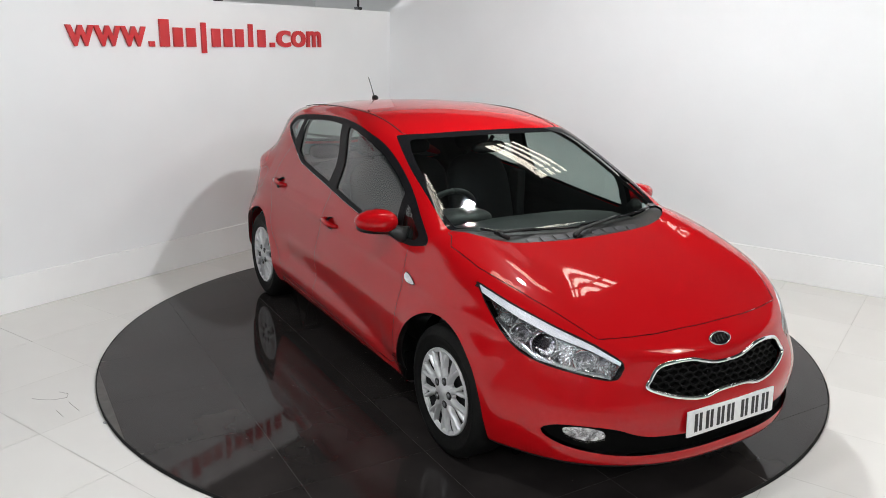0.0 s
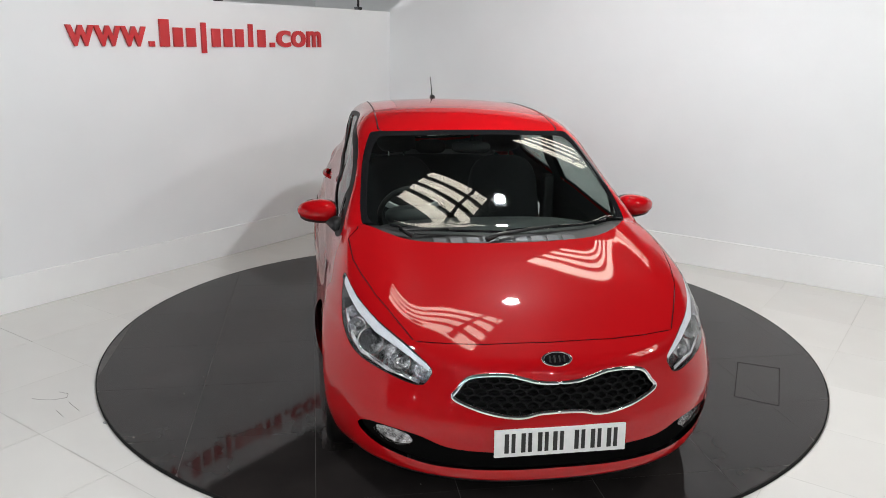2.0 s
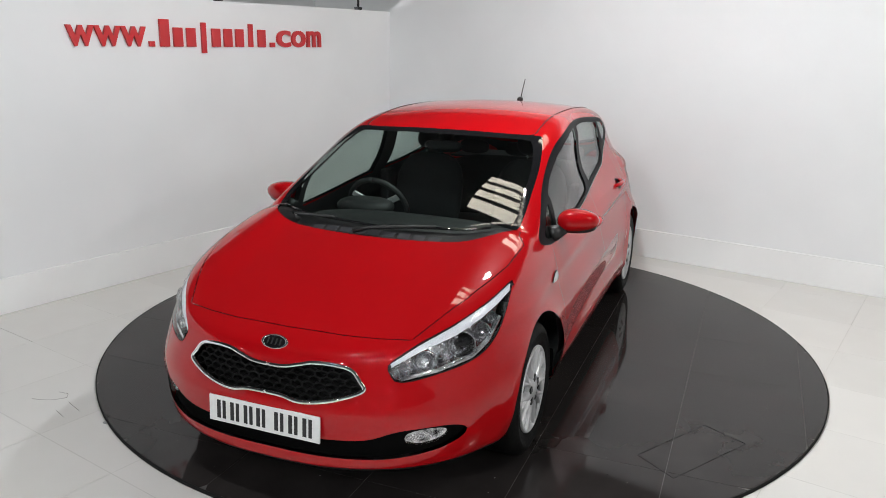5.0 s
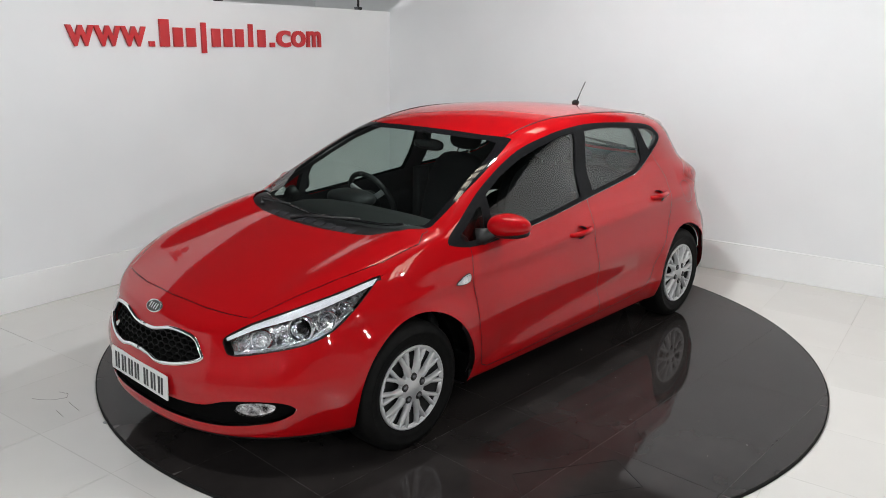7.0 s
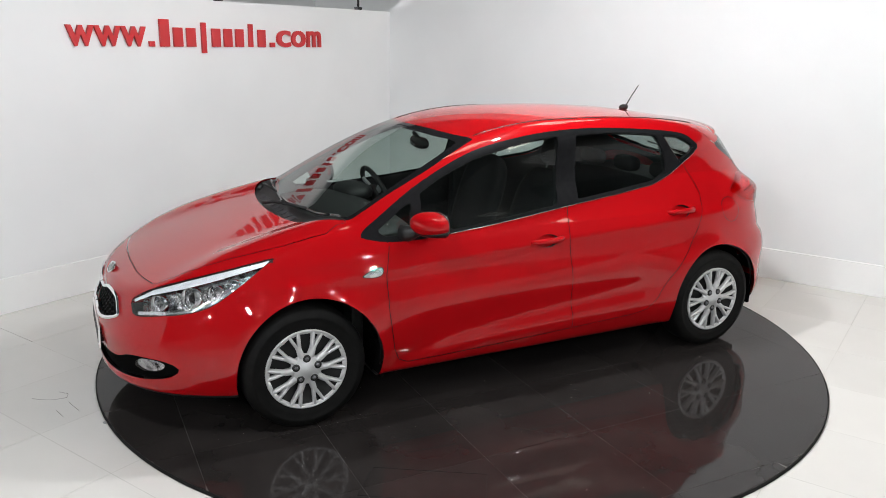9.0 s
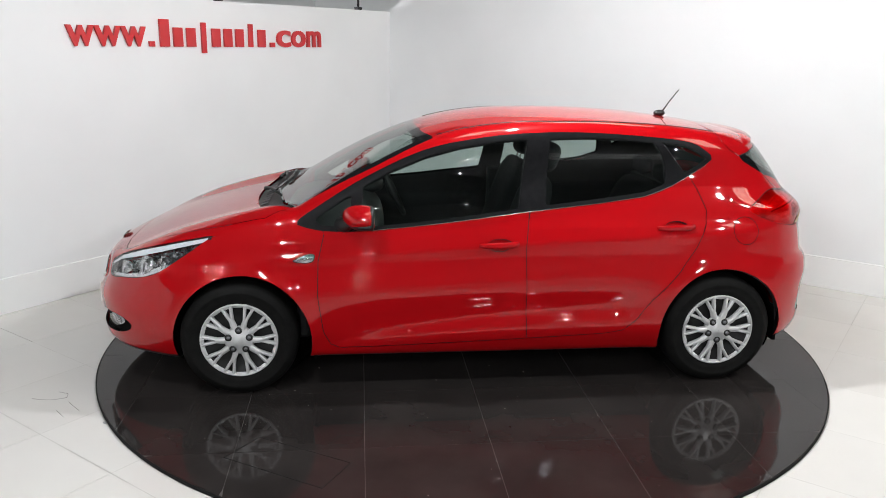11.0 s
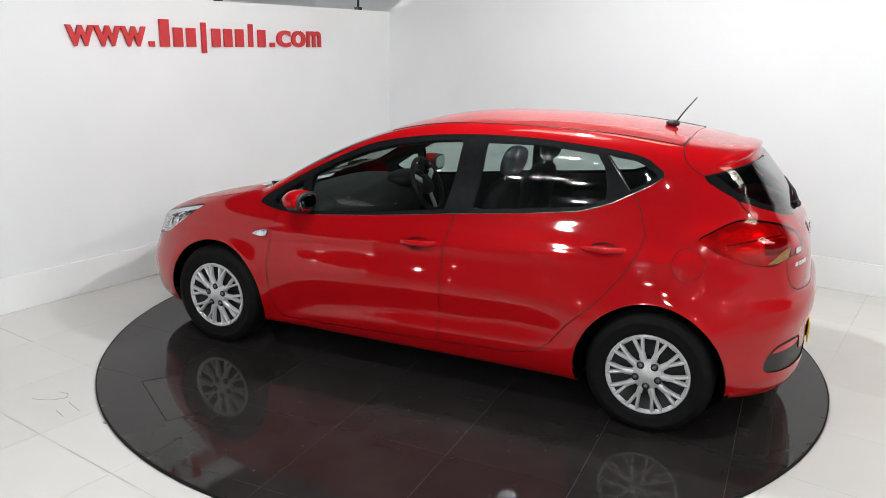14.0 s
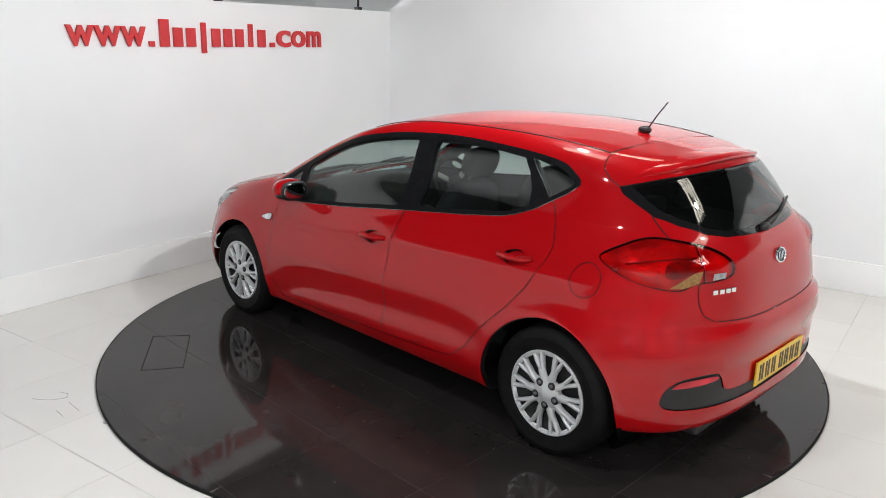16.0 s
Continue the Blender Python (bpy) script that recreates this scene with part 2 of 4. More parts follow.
for x, y, z, watts in LAMPS:
    pendant(x, y, z, watts)

# rows of small spot lamps over the rest of the hall
M_SPOT = emitter("spot_glow", (1.0, 0.97, 0.92), 120.0)
for y in (-9.5, -12.5):
    for k in range(8):
        t = room_thing("spot_lamp", "small grey ceiling spot lamp, lit", "lamp", pose(-6.0 + 1.9 * k, y, 3.1), "hall spot lamps")
        part("can", lathe([(0.001, 0.14), (0.05, 0.14), (0.065, 0.0), (0.06, 0.005)], 16), M_LAMPHOOD, t, smooth=True)
        part("bulb", lathe([(0.001, -0.02), (0.03, -0.015), (0.055, 0.008)], 16), M_SPOT, t, smooth=True)
        part("rod", tube([(0, 0, 0.13), (0, 0, ROOF_Z - 3.1)], 0.008, 6), M_PURLIN, t)

# black hangers on top of the sign wall
for y in HANGERS:
    t = room_thing("hanger", "black steel hanger rod on top of the partition", "hanger", pose(WALL_X - 0.06, y, SIGN_TOP), "partition hangers")
    part("rod", tube([(0, 0, 0.0), (0, 0, ROOF_Z - SIGN_TOP)], 0.012, 8), M_BLACK, t)
    part("foot", boxes((-0.03, 0.03, -0.03, 0.03, 0, 0.03), bevel=0.004), M_BLACK, t)

# ---- red lettering on the sign wall ----
sign = room_thing("wall_lettering", "raised red web address lettering on the white wall", "sign", pose(WALL_X, 0, 0))
BASE, XH = 1.787, 0.147


def letter(ch, y0, y1, z0, z1):
    curve_data = bpy.data.curves.new("letter", "FONT")
    curve_data.body, curve_data.size, curve_data.extrude, curve_data.offset = ch, 1.0, 0.02, 0.018
    ob = bpy.data.objects.new("letter", curve_data)
    scene.collection.objects.link(ob)
    me = bpy.data.meshes.new_from_object(ob.evaluated_get(bpy.context.evaluated_depsgraph_get()))
    bpy.data.objects.remove(ob)
    c = np.array([v.co[:] for v in me.vertices])
    lo, hi = c.min(0), c.max(0)
    for v in me.vertices:
        k = [(v.co[i] - lo[i]) / (hi[i] - lo[i]) for i in range(3)]
        v.co = (0.004 + 0.022 * k[2], y0 + (y1 - y0) * k[0], z0 + (z1 - z0) * k[1])
    me.materials.append(M_SIGN)
    ob = new("letter", me)
    ob.parent = sign
    return ob


def block(y0, y1, z0, z1):
    part("bar", boxes((0.004, 0.026, y0, y1, z0, z1), bevel=0.003), M_SIGN, sign)


for k in range(3):
    letter("w", -0.955 + 0.212 * k, -0.742 + 0.212 * k, BASE, BASE + XH)
block(-0.294, -0.246, BASE, BASE + 0.04)
edges = np.linspace(-0.215, 0.905, 10)
for k in range(9):
    narrow = 0.04 if k in (3, 7) else 0.02
    block(edges[k] + narrow, edges[k + 1] - narrow, BASE - (0.05 if k == 3 else 0), BASE + XH + (0.06 if k == 0 else 0.045 if k in (3, 7) else 0))
block(0.942, 0.994, BASE, BASE + 0.04)
for ch, y0, y1 in (("c", 1.022, 1.19), ("o", 1.205, 1.378), ("m", 1.402, 1.585)):
    letter(ch, y0, y1, BASE, BASE + XH)


# ---- the car's body: a smooth solid from its side, plan and section curves ----
def gentle(g, x, y):
    """A curve through points with an even slope at each and no overshoot."""
    h, d = np.diff(x), np.diff(y) / np.diff(x)
    m = np.concatenate([d[:1], np.where(d[1:] * d[:-1] > 0, 3 * (h[1:] + h[:-1]) / ((2 * h[1:] + h[:-1]) / np.where(d[:-1] == 0, 1, d[:-1]) + (h[1:] + 2 * h[:-1]) / np.where(d[1:] == 0, 1, d[1:])), 0), d[-1:]])
    i = np.clip(np.searchsorted(x, g) - 1, 0, len(h) - 1)
    u = np.clip((g - x[i]) / h[i], 0, 1)
    return (1 + 2 * u) * (1 - u) ** 2 * y[i] + u * (1 - u) ** 2 * h[i] * m[i] + u * u * (3 - 2 * u) * y[i + 1] + u * u * (u - 1) * h[i] * m[i + 1]


def curve(points, soft):
    """A softened curve through (x, y) pairs, as a function."""
    p = np.array(sorted(points), float)
    g = np.arange(p[0, 0] - 0.6, p[-1, 0] + 0.6, 0.005)
    first, last = (p[1] - p[0]), (p[-1] - p[-2])
    ends = np.vstack([p[0] - first / first[0], p, p[-1] + last / last[0]])
    v = gentle(g, ends[:, 0], ends[:, 1])
    k = np.exp(-0.5 * (np.arange(-80, 81) * 0.005 / soft) ** 2)
    k /= k.sum()
    v = np.convolve(np.pad(v, 80, mode="edge"), k, mode="valid")
    return lambda x: np.interp(x, g, v)


TOP = curve([(2.30, 0.50), (2.14, 0.655), (2.02, 0.708), (1.90, 0.755), (1.80, 0.793), (1.65, 0.840), (1.50, 0.881), (1.35, 0.918), (1.20, 0.950), (1.11, 0.972), (1.06, 0.996), (0.90, 1.092), (0.75, 1.177), (0.60, 1.254),
             (0.45, 1.319), (0.30, 1.375), (0.15, 1.417), (0.0, 1.446), (-0.25, 1.469), (-0.60, 1.474), (-1.00, 1.457), (-1.40, 1.411), (-1.75, 1.352)], 0.035)
BONNET_TOP = curve([(2.30, 0.50), (2.14, 0.655), (2.02, 0.708), (1.90, 0.755), (1.80, 0.793), (1.65, 0.840), (1.50, 0.881), (1.35, 0.918), (1.20, 0.950), (1.05, 0.978), (0.90, 1.004), (0.60, 1.050)], 0.04)
CABIN_TOP = curve([(1.60, 0.660), (1.30, 0.845), (1.15, 0.938), (1.06, 0.993), (0.90, 1.090), (0.75, 1.176), (0.60, 1.253), (0.45, 1.319), (0.30, 1.375), (0.15, 1.417), (0.0, 1.446),
                   (-0.25, 1.469), (-0.60, 1.474), (-1.00, 1.457), (-1.40, 1.411), (-1.75, 1.352)], 0.06)
CROWN = curve([(1.50, 0.09), (0.60, 0.10), (0.20, 0.11), (-0.50, 0.11), (-1.70, 0.10)], 0.12)
BONNET_CROWN = curve([(2.10, 0.085), (1.50, 0.025), (1.15, 0.020), (0.60, 0.020)], 0.12)
NOSE = curve([(0.15, 2.065), (0.22, 2.178), (0.32, 2.167), (0.45, 2.179), (0.56, 2.135), (0.66, 2.109), (0.75, 2.074), (0.90, 1.902), (1.00, 1.754), (1.50, 1.200)], 0.03)
TAIL = curve([(0.15, -1.980), (0.24, -2.024), (0.34, -2.045), (0.50, -2.046), (0.62, -2.066), (0.69, -2.062), (0.715, -2.032), (0.78, -2.026), (0.90, -2.005), (0.99, -1.972), (1.06, -1.912), (1.12, -1.878), (1.18, -1.838), (1.24, -1.793), (1.30, -1.743), (1.40, -1.665), (1.50, -1.600)], 0.014)
WIDTH = curve([(0.15, 0.826), (0.25, 0.879), (0.36, 0.914), (0.55, 0.909), (0.72, 0.860), (0.84, 0.831), (0.93, 0.786), (1.00, 0.771), (1.20, 0.709), (1.40, 0.680), (1.50, 0.641)], 0.025)
CABIN = curve([(-1.90, 0.999), (-1.40, 0.939), (-0.60, 0.904), (0.20, 1.013), (0.60, 0.989), (1.00, 1.000)], 0.15)
EDGE = curve([(-1.80, 0.031), (-1.50, 0.114), (-0.60, 0.149), (0.20, 0.153), (0.90, 0.095), (1.15, 0.040), (1.50, 0.034), (2.10, 0.028)], 0.08)
BEND = curve([(0.00, 2.433), (1.00, 3.236)], 0.05)
HUB_F, HUB_R, HUB_Z = 1.292, -1.358, 0.312


def solid(x, y, z):
    """Below zero inside the body."""
    w = WIDTH(z)
    w = w * (1 + (CABIN(x) - 1) * np.clip((z - 0.9) / 0.2, 0, 1))
    for hub in (HUB_F, HUB_R):
        w = w + 0.010 * np.exp(-(((x - hub) ** 2 + (z - HUB_Z) ** 2) ** 0.5 - 0.37) ** 2 / 0.004)
    along = np.clip((1.0 - np.abs(x + 0.02)) / 0.3, 0, 1)
    drop = z - np.interp(x, [-1.0, -0.6, 0.0, 0.5, 0.85], [0.475, 0.465, 0.435, 0.380, 0.300])
    w = w - 0.030 * along * np.exp(-(drop / np.where(drop > 0, 0.125, 0.060)) ** 2)          # hollow above the sill, rising rearwards
    w = w + 0.006 * np.exp(-((z - 0.80 + 0.05 * x) / 0.03) ** 2)                    # shoulder line
    w = w + 0.050 * np.clip((-1.42 - x) / 0.35, 0, 1) * np.exp(-((z - 0.975) / 0.075) ** 2)   # swell round the tail lamps
    ef = np.clip((x - NOSE(z) + 0.9) / 0.9, 0, None)
    er = np.clip((TAIL(z) + 0.8 - x) / 0.8, 0, None)
    er = er * (1 - 0.045 * np.exp(-((z - 0.975) / 0.07) ** 2) * np.clip((np.abs(y) - 0.4) / 0.25, 0, 1))
    bf, br = float(BEND(0.0)), float(BEND(1.0))
    plan = np.where(ef > 0, ((np.abs(y) / w) ** bf + ef ** bf) ** (1 / bf), ((np.abs(y) / w) ** br + er ** br) ** (1 / br))
    f1 = (plan - 1) * 0.8
    h = 0.01
    slope = (TOP(x + h) - TOP(x - h)) / (2 * h)
    ridge = np.interp(x, [0.90, 1.08, 1.60, 1.98], [0.0, 0.030, 0.025, 0.0]) * np.exp(-((np.abs(y) - 0.61) / 0.115) ** 2)   # raised sides of the bonnet
    low, high = BONNET_TOP(x) - BONNET_CROWN(x) * y * y + ridge, CABIN_TOP(x) - CROWN(x) * y * y
    k = np.clip(0.014 - np.abs(low - high), 0, None) / 0.014
    f2 = (z - np.maximum(low, high) - k * k * 0.0035) / np.sqrt(1 + slope ** 2)
    r = np.clip(EDGE(x), 0.02, 0.3)
    k = np.clip(r - np.abs(f1 - f2), 0, None) / r
    f = np.maximum(f1, f2) + k * k * r * 0.25
    f3 = np.interp(x, [-2.1, -1.9, -1.0, 1.0, 1.9, 2.2], [0.28, 0.24, 0.2, 0.2, 0.19, 0.2]) - z
    k = np.clip(0.04 - np.abs(f - f3), 0, None) / 0.04
    return np.maximum(f, f3) + k * k * 0.01


def shell(n_mid=150, n_fan=56, n_up=130):
    """Half of the body's skin: vertices, normals, triangles."""
    mid = np.linspace(-1.45, 1.35, n_mid)
    sx = np.concatenate([np.full(n_fan, -1.45), mid, np.full(n_fan, 1.35)])
    az = np.radians(np.concatenate([np.linspace(-90, 0, n_fan, endpoint=False), np.zeros(n_mid), np.linspace(90, 0, n_fan, endpoint=False)[::-1]]))
    up = np.radians(np.interp(np.linspace(0, 1, n_up), [0, 0.12, 0.62, 1], [-75, -32, 48, 90]))
    org = np.zeros((len(sx), n_up, 3))
    org[:, :, 0], org[:, :, 2] = sx[:, None], 0.62
    way = np.stack([np.sin(az)[:, None] * np.cos(up), np.cos(az)[:, None] * np.cos(up), np.sin(up)[None, :] + 0 * az[:, None]], -1)
    lo, hi = np.zeros(way.shape[:2]), np.full(way.shape[:2], 2.2)
    for _ in range(26):
        m = (lo + hi) / 2
        q = org + way * m[..., None]
        out = solid(q[..., 0], q[..., 1], q[..., 2]) > 0
        hi, lo = np.where(out, m, hi), np.where(out, lo, m)
    v = (org + way * lo[..., None]).reshape(-1, 3)
    v[:, 1] = np.maximum(v[:, 1], 0)
    i, j = np.meshgrid(np.arange(len(sx) - 1), np.arange(n_up - 1), indexing="ij")
    a = (i * n_up + j).ravel()
    tri = np.concatenate([np.stack([a, a + 1, a + n_up + 1], 1), np.stack([a, a + n_up + 1, a + n_up], 1)])
    return v, normals(v), tri


def normals(v):
    h = 0.004
    g = np.stack([solid(*(v + d).T) - solid(*(v - d).T) for d in np.eye(3) * h], 1)
    return g / np.maximum(np.linalg.norm(g, axis=1, keepdims=True), 1e-9)


# ---- cutting the skin into panels, glass and lamps along drawn outlines ----
def signed(points):
    """Signed distance to a closed outline, below zero inside."""
    p = np.array(points, float)
    q = np.roll(p, -1, 0)

    def dist(a, b):
        best, inside = np.full(a.shape, 9.0), np.zeros(a.shape, bool)
        for (px, py), (qx, qy) in zip(p, q):
            dx, dy = qx - px, qy - py
            s = np.clip(((a - px) * dx + (b - py) * dy) / (dx * dx + dy * dy + 1e-12), 0, 1)
            best = np.minimum(best, np.hypot(a - px - s * dx, b - py - s * dy))
            if py != qy:
                inside ^= ((py > b) != (qy > b)) & (a < px + (b - py) * dx / dy)
        return np.where(inside, -best, best)
    return dist


R2 = 0.5 ** 0.5
VIEW = {"side": lambda v: (v[:, 0], v[:, 2]), "top": lambda v: (v[:, 0], v[:, 1]), "front": lambda v: (v[:, 1], v[:, 2]),
        "lamp": lambda v: ((v[:, 1] - v[:, 0]) * R2, v[:, 2]), "tail": lambda v: ((v[:, 0] + v[:, 1]) * R2, v[:, 2]),
        "back": lambda v: (v[:, 1], -(v[:, 0] + v[:, 2]) * R2)}
SKIN_V, SKIN_N, SKIN_T = shell()
SKIN_L = np.full(len(SKIN_T), "body", object)


def split(field, keep):
    global SKIN_V, SKIN_N, SKIN_T, SKIN_L
    d = field(SKIN_V)
    s = d[SKIN_T] < 0
    count = s.sum(1)
    pick = np.flatnonzero(keep & (count > 0) & (count < 3))
    if not len(pick):
        return
    tri, s, count = SKIN_T[pick], s[pick], count[pick]
    odd = np.where(count == 1, s.argmax(1), (~s).argmax(1))
    r = np.arange(len(pick))
    a, b, c = tri[r, odd], tri[r, (odd + 1) % 3], tri[r, (odd + 2) % 3]
    made = []
    for other in (b, c):
        k = (d[a] / (d[a] - d[other]))[:, None]
        made.append((SKIN_V[a] * (1 - k) + SKIN_V[other] * k, SKIN_N[a] * (1 - k) + SKIN_N[other] * k))
    n = len(SKIN_V)
    p, q = n + r, n + len(r) + r
    SKIN_V = np.vstack([SKIN_V, made[0][0], made[1][0]])
    SKIN_N = np.vstack([SKIN_N, made[0][1], made[1][1]])
    SKIN_T[pick] = np.stack([a, p, q], 1)
    SKIN_T = np.vstack([SKIN_T, np.stack([p, b, c], 1), np.stack([p, c, q], 1)])
    SKIN_L = np.concatenate([SKIN_L, SKIN_L[pick], SKIN_L[pick]])


def region(label, view, dist, guard, only=("body",), gap=0.0):
    """Give the part of the skin inside an outline its label, with a dark joint of half-width gap round it."""
    def field(v):
        return dist(*VIEW[view](v))

    def keep():
        c, n = SKIN_V[SKIN_T].mean(1), SKIN_N[SKIN_T].mean(1)
        return guard(c, n) & np.isin(SKIN_L, only)
    for off in ((-gap, gap) if gap else (0.0,)):
        split(lambda v: field(v) + off, keep())
    d = field(SKIN_V[SKIN_T].mean(1))
    k = keep()
    if gap:
        SKIN_L[k & (np.abs(d) < gap)] = "gap"
    SKIN_L[k & (d <= -gap)] = label


def flank(c, n):
    return (c[:, 1] > 0.5) & (n[:, 1] > 0.35)


def lift(view, points, out=0.0):
    """Points of an outline carried onto the skin; out: how far proud of it."""
    p = np.array(points, float)
    a, b, o = p[:, 0], p[:, 1], np.zeros(len(p))
    org, way = {"side": (np.stack([a, o, b], 1), (0, 1, 0)), "front": (np.stack([o + 1.2, a, b], 1), (1, 0, 0)), "rear": (np.stack([o - 1.2, a, b], 1), (-1, 0, 0)),
                "top": (np.stack([a, b, o + 0.6], 1), (0, 0, 1)), "lamp": (np.stack([-a * R2 + 0.7, a * R2 + 0.7, b], 1), (R2, R2, 0)),
                "tail": (np.stack([a * R2 - 0.5, a * R2 + 0.5, b], 1), (-R2, R2, 0))}[view]
    way = np.array(way, float)
    lo, hi = o.copy(), o + 1.6
    for _ in range(24):
        m = (lo + hi) / 2
        q = org + way * m[:, None]
        outside = solid(q[:, 0], q[:, 1], q[:, 2]) > 0
        hi, lo = np.where(outside, m, hi), np.where(outside, lo, m)
    v = org + way * lo[:, None]
    return v + normals(v) * out


ARCHES = ((1.268, 0.312, 0.362), (-1.358, 0.312, 0.362))
for ax, az, ar in ARCHES:
    region("void", "side", lambda a, b: np.hypot(a - ax, b - az) - ar, lambda c, n: (c[:, 1] > 0.5), ("body",))
region("under", "side", lambda a, b: b - 0.21, lambda c, n: n[:, 2] < -0.5)

# side windows
DLO = rounded([(0.975, 0.935), (0.87, 1.01), (0.62, 1.155), (0.30, 1.298), (0.0, 1.362), (-0.30, 1.387), (-0.62, 1.388), (-1.0, 1.365), (-1.20, 1.338), (-1.285, 1.295),
               (-1.325, 1.255), (-1.27, 1.21), (-1.08, 1.10), (-0.93, 1.05), (-0.65, 1.015), (-0.23, 0.975), (0.26, 0.92), (0.60, 0.89), (0.80, 0.888), (0.92, 0.905)])
region("frame", "side", signed(DLO), lambda c, n: (c[:, 1] > 0.5) & (n[:, 1] > 0.45))
Q_GLASS = [(0.89, 0.945), (0.725, 1.055), (0.69, 1.065), (0.70, 0.94), (0.73, 0.915), (0.85, 0.915)]
F_GLASS = [(0.63, 1.11), (0.49, 1.185), (0.30, 1.262), (0.11, 1.312), (-0.11, 1.345), (-0.255, 1.355), (-0.265, 1.34), (-0.21, 0.995), (0.20, 0.945), (0.60, 0.908), (0.645, 0.92)]
R_GLASS = [(-0.395, 1.355), (-0.62, 1.36), (-0.80, 1.352), (-0.985, 1.335), (-1.03, 1.27), (-1.05, 1.20), (-1.055, 1.115), (-0.93, 1.07), (-0.64, 1.035), (-0.36, 1.008)]
B_GLASS = [(-1.045, 1.333), (-1.18, 1.318), (-1.25, 1.285), (-1.295, 1.252), (-1.25, 1.218), (-1.165, 1.172)]
for name, line in (("corner_window", Q_GLASS), ("front_window", F_GLASS), ("rear_window", R_GLASS), ("quarter_window", B_GLASS)):
    region(name, "side", signed(line), flank, ("frame",))

# windscreen with its black border, and the scuttle below it
SCREEN = rounded([(0.31, 0.0), (0.29, 0.35), (0.25, 0.55), (0.28, 0.59), (0.52, 0.645), (0.77, 0.672), (0.93, 0.682), (1.03, 0.665), (1.17, 0.55), (1.235, 0.28), (1.255, 0.0), (1.235, -0.2), (0.8, -0.4), (0.3, -0.3)])
region("screen_border", "top", signed(SCREEN), lambda c, n: (n[:, 2] > 0.2) & (c[:, 2] > 0.8))
INNER = rounded([(0.37, 0.0), (0.355, 0.3), (0.325, 0.50), (0.365, 0.555), (0.55, 0.61), (0.80, 0.64), (0.95, 0.648), (1.03, 0.60), (1.09, 0.38), (1.115, 0.15), (1.12, 0.0), (1.11, -0.2), (0.8, -0.4), (0.37, -0.3)])
region("windscreen", "top", signed(INNER), lambda c, n: c[:, 2] > 0.8, ("screen_border",))
region("scuttle", "top", lambda a, b: 1.125 - 0.26 * b * b - a, lambda c, n: c[:, 2] > 0.8, ("screen_border",))

# lamps and openings at the front
HEADLAMP = rounded([(-1.085, 0.655), (-0.97, 0.715), (-0.80, 0.77), (-0.62, 0.82), (-0.45, 0.862), (-0.47, 0.835), (-0.545, 0.755), (-0.64, 0.675), (-0.74, 0.635), (-0.90, 0.607), (-1.05, 0.585), (-1.085, 0.61)])
region("headlamp", "lamp", signed(HEADLAMP), lambda c, n: c[:, 0] > 1.3, gap=0.0016)
GRILLE = rounded([(0.0, 0.617), (0.08, 0.621), (0.15, 0.638), (0.21, 0.652), (0.30, 0.652), (0.375, 0.636), (0.415, 0.59), (0.432, 0.553), (0.34, 0.515), (0.24, 0.493), (0.16, 0.488), (0.09, 0.50), (0.0, 0.503),
                  (-0.1, 0.50), (-0.2, 0.55), (-0.1, 0.62)]) * (0.93, 0.90) + (0.0, 0.056)
region("grille_void", "front", signed(GRILLE), lambda c, n: c[:, 0] > 1.8)
INTAKE = rounded([(0.0, 0.345), (0.30, 0.352), (0.43, 0.362), (0.53, 0.395), (0.62, 0.405), (0.71, 0.402), (0.755, 0.375), (0.735, 0.335), (0.66, 0.30), (0.52, 0.278), (0.36, 0.274), (0.0, 0.278), (-0.2, 0.28), (-0.2, 0.345)])
region("intake_void", "front", signed(INTAKE), lambda c, n: c[:, 0] > 1.7)
region("front_lip", "front", lambda a, b: b - 0.228, lambda c, n: c[:, 0] > 1.55)

# tail lamps and rear openings
TAILLAMP = rounded([(-0.537, 0.98), (-0.62, 1.035), (-0.735, 1.075), (-0.85, 1.07), (-0.975, 1.045), (-1.06, 1.01), (-1.108, 0.965), (-1.09, 0.925), (-1.005, 0.912), (-0.905, 0.905), (-0.86, 0.883), (-0.80, 0.88), (-0.68, 0.90), (-0.595, 0.93)])
region("tail_lamp", "tail", signed(TAILLAMP), lambda c, n: c[:, 0] < -1.4, gap=0.0011)
region("lid_lamp", "tail", lambda a, b: a + 0.945 - 0.17 * (b - 0.98), lambda c, n: c[:, 0] < -1.4, ("tail_lamp",), gap=0.0020)
region("rear_spoiler", "side", signed([(-1.38, 1.5), (-1.385, 1.38), (-1.405, 1.33), (-1.45, 1.29), (-1.50, 1.262), (-1.56, 1.277), (-1.64, 1.300), (-1.72, 1.318), (-2.2, 1.325), (-2.2, 1.5)]), lambda c, n: c[:, 0] < -1.3, gap=0.0022)
REARGLASS = [(0.0, 0.10), (0.40, 0.10), (0.60, 0.14), (0.612, 0.20), (0.605, 0.28), (0.59, 0.37), (0.54, 0.455), (0.45, 0.54), (0.35, 0.583), (0.22, 0.606), (0.1, 0.615), (0.0, 0.617), (-0.2, 0.61), (-0.2, 0.1)]
region("rear_screen_border", "back", signed(REARGLASS), lambda c, n: (c[:, 0] < -1.44) & (c[:, 2] > 0.9))
region("rear_screen", "back", lambda a, b: signed(REARGLASS)(a, b) + 0.028, lambda c, n: c[:, 0] < -1.4, ("rear_screen_border",))
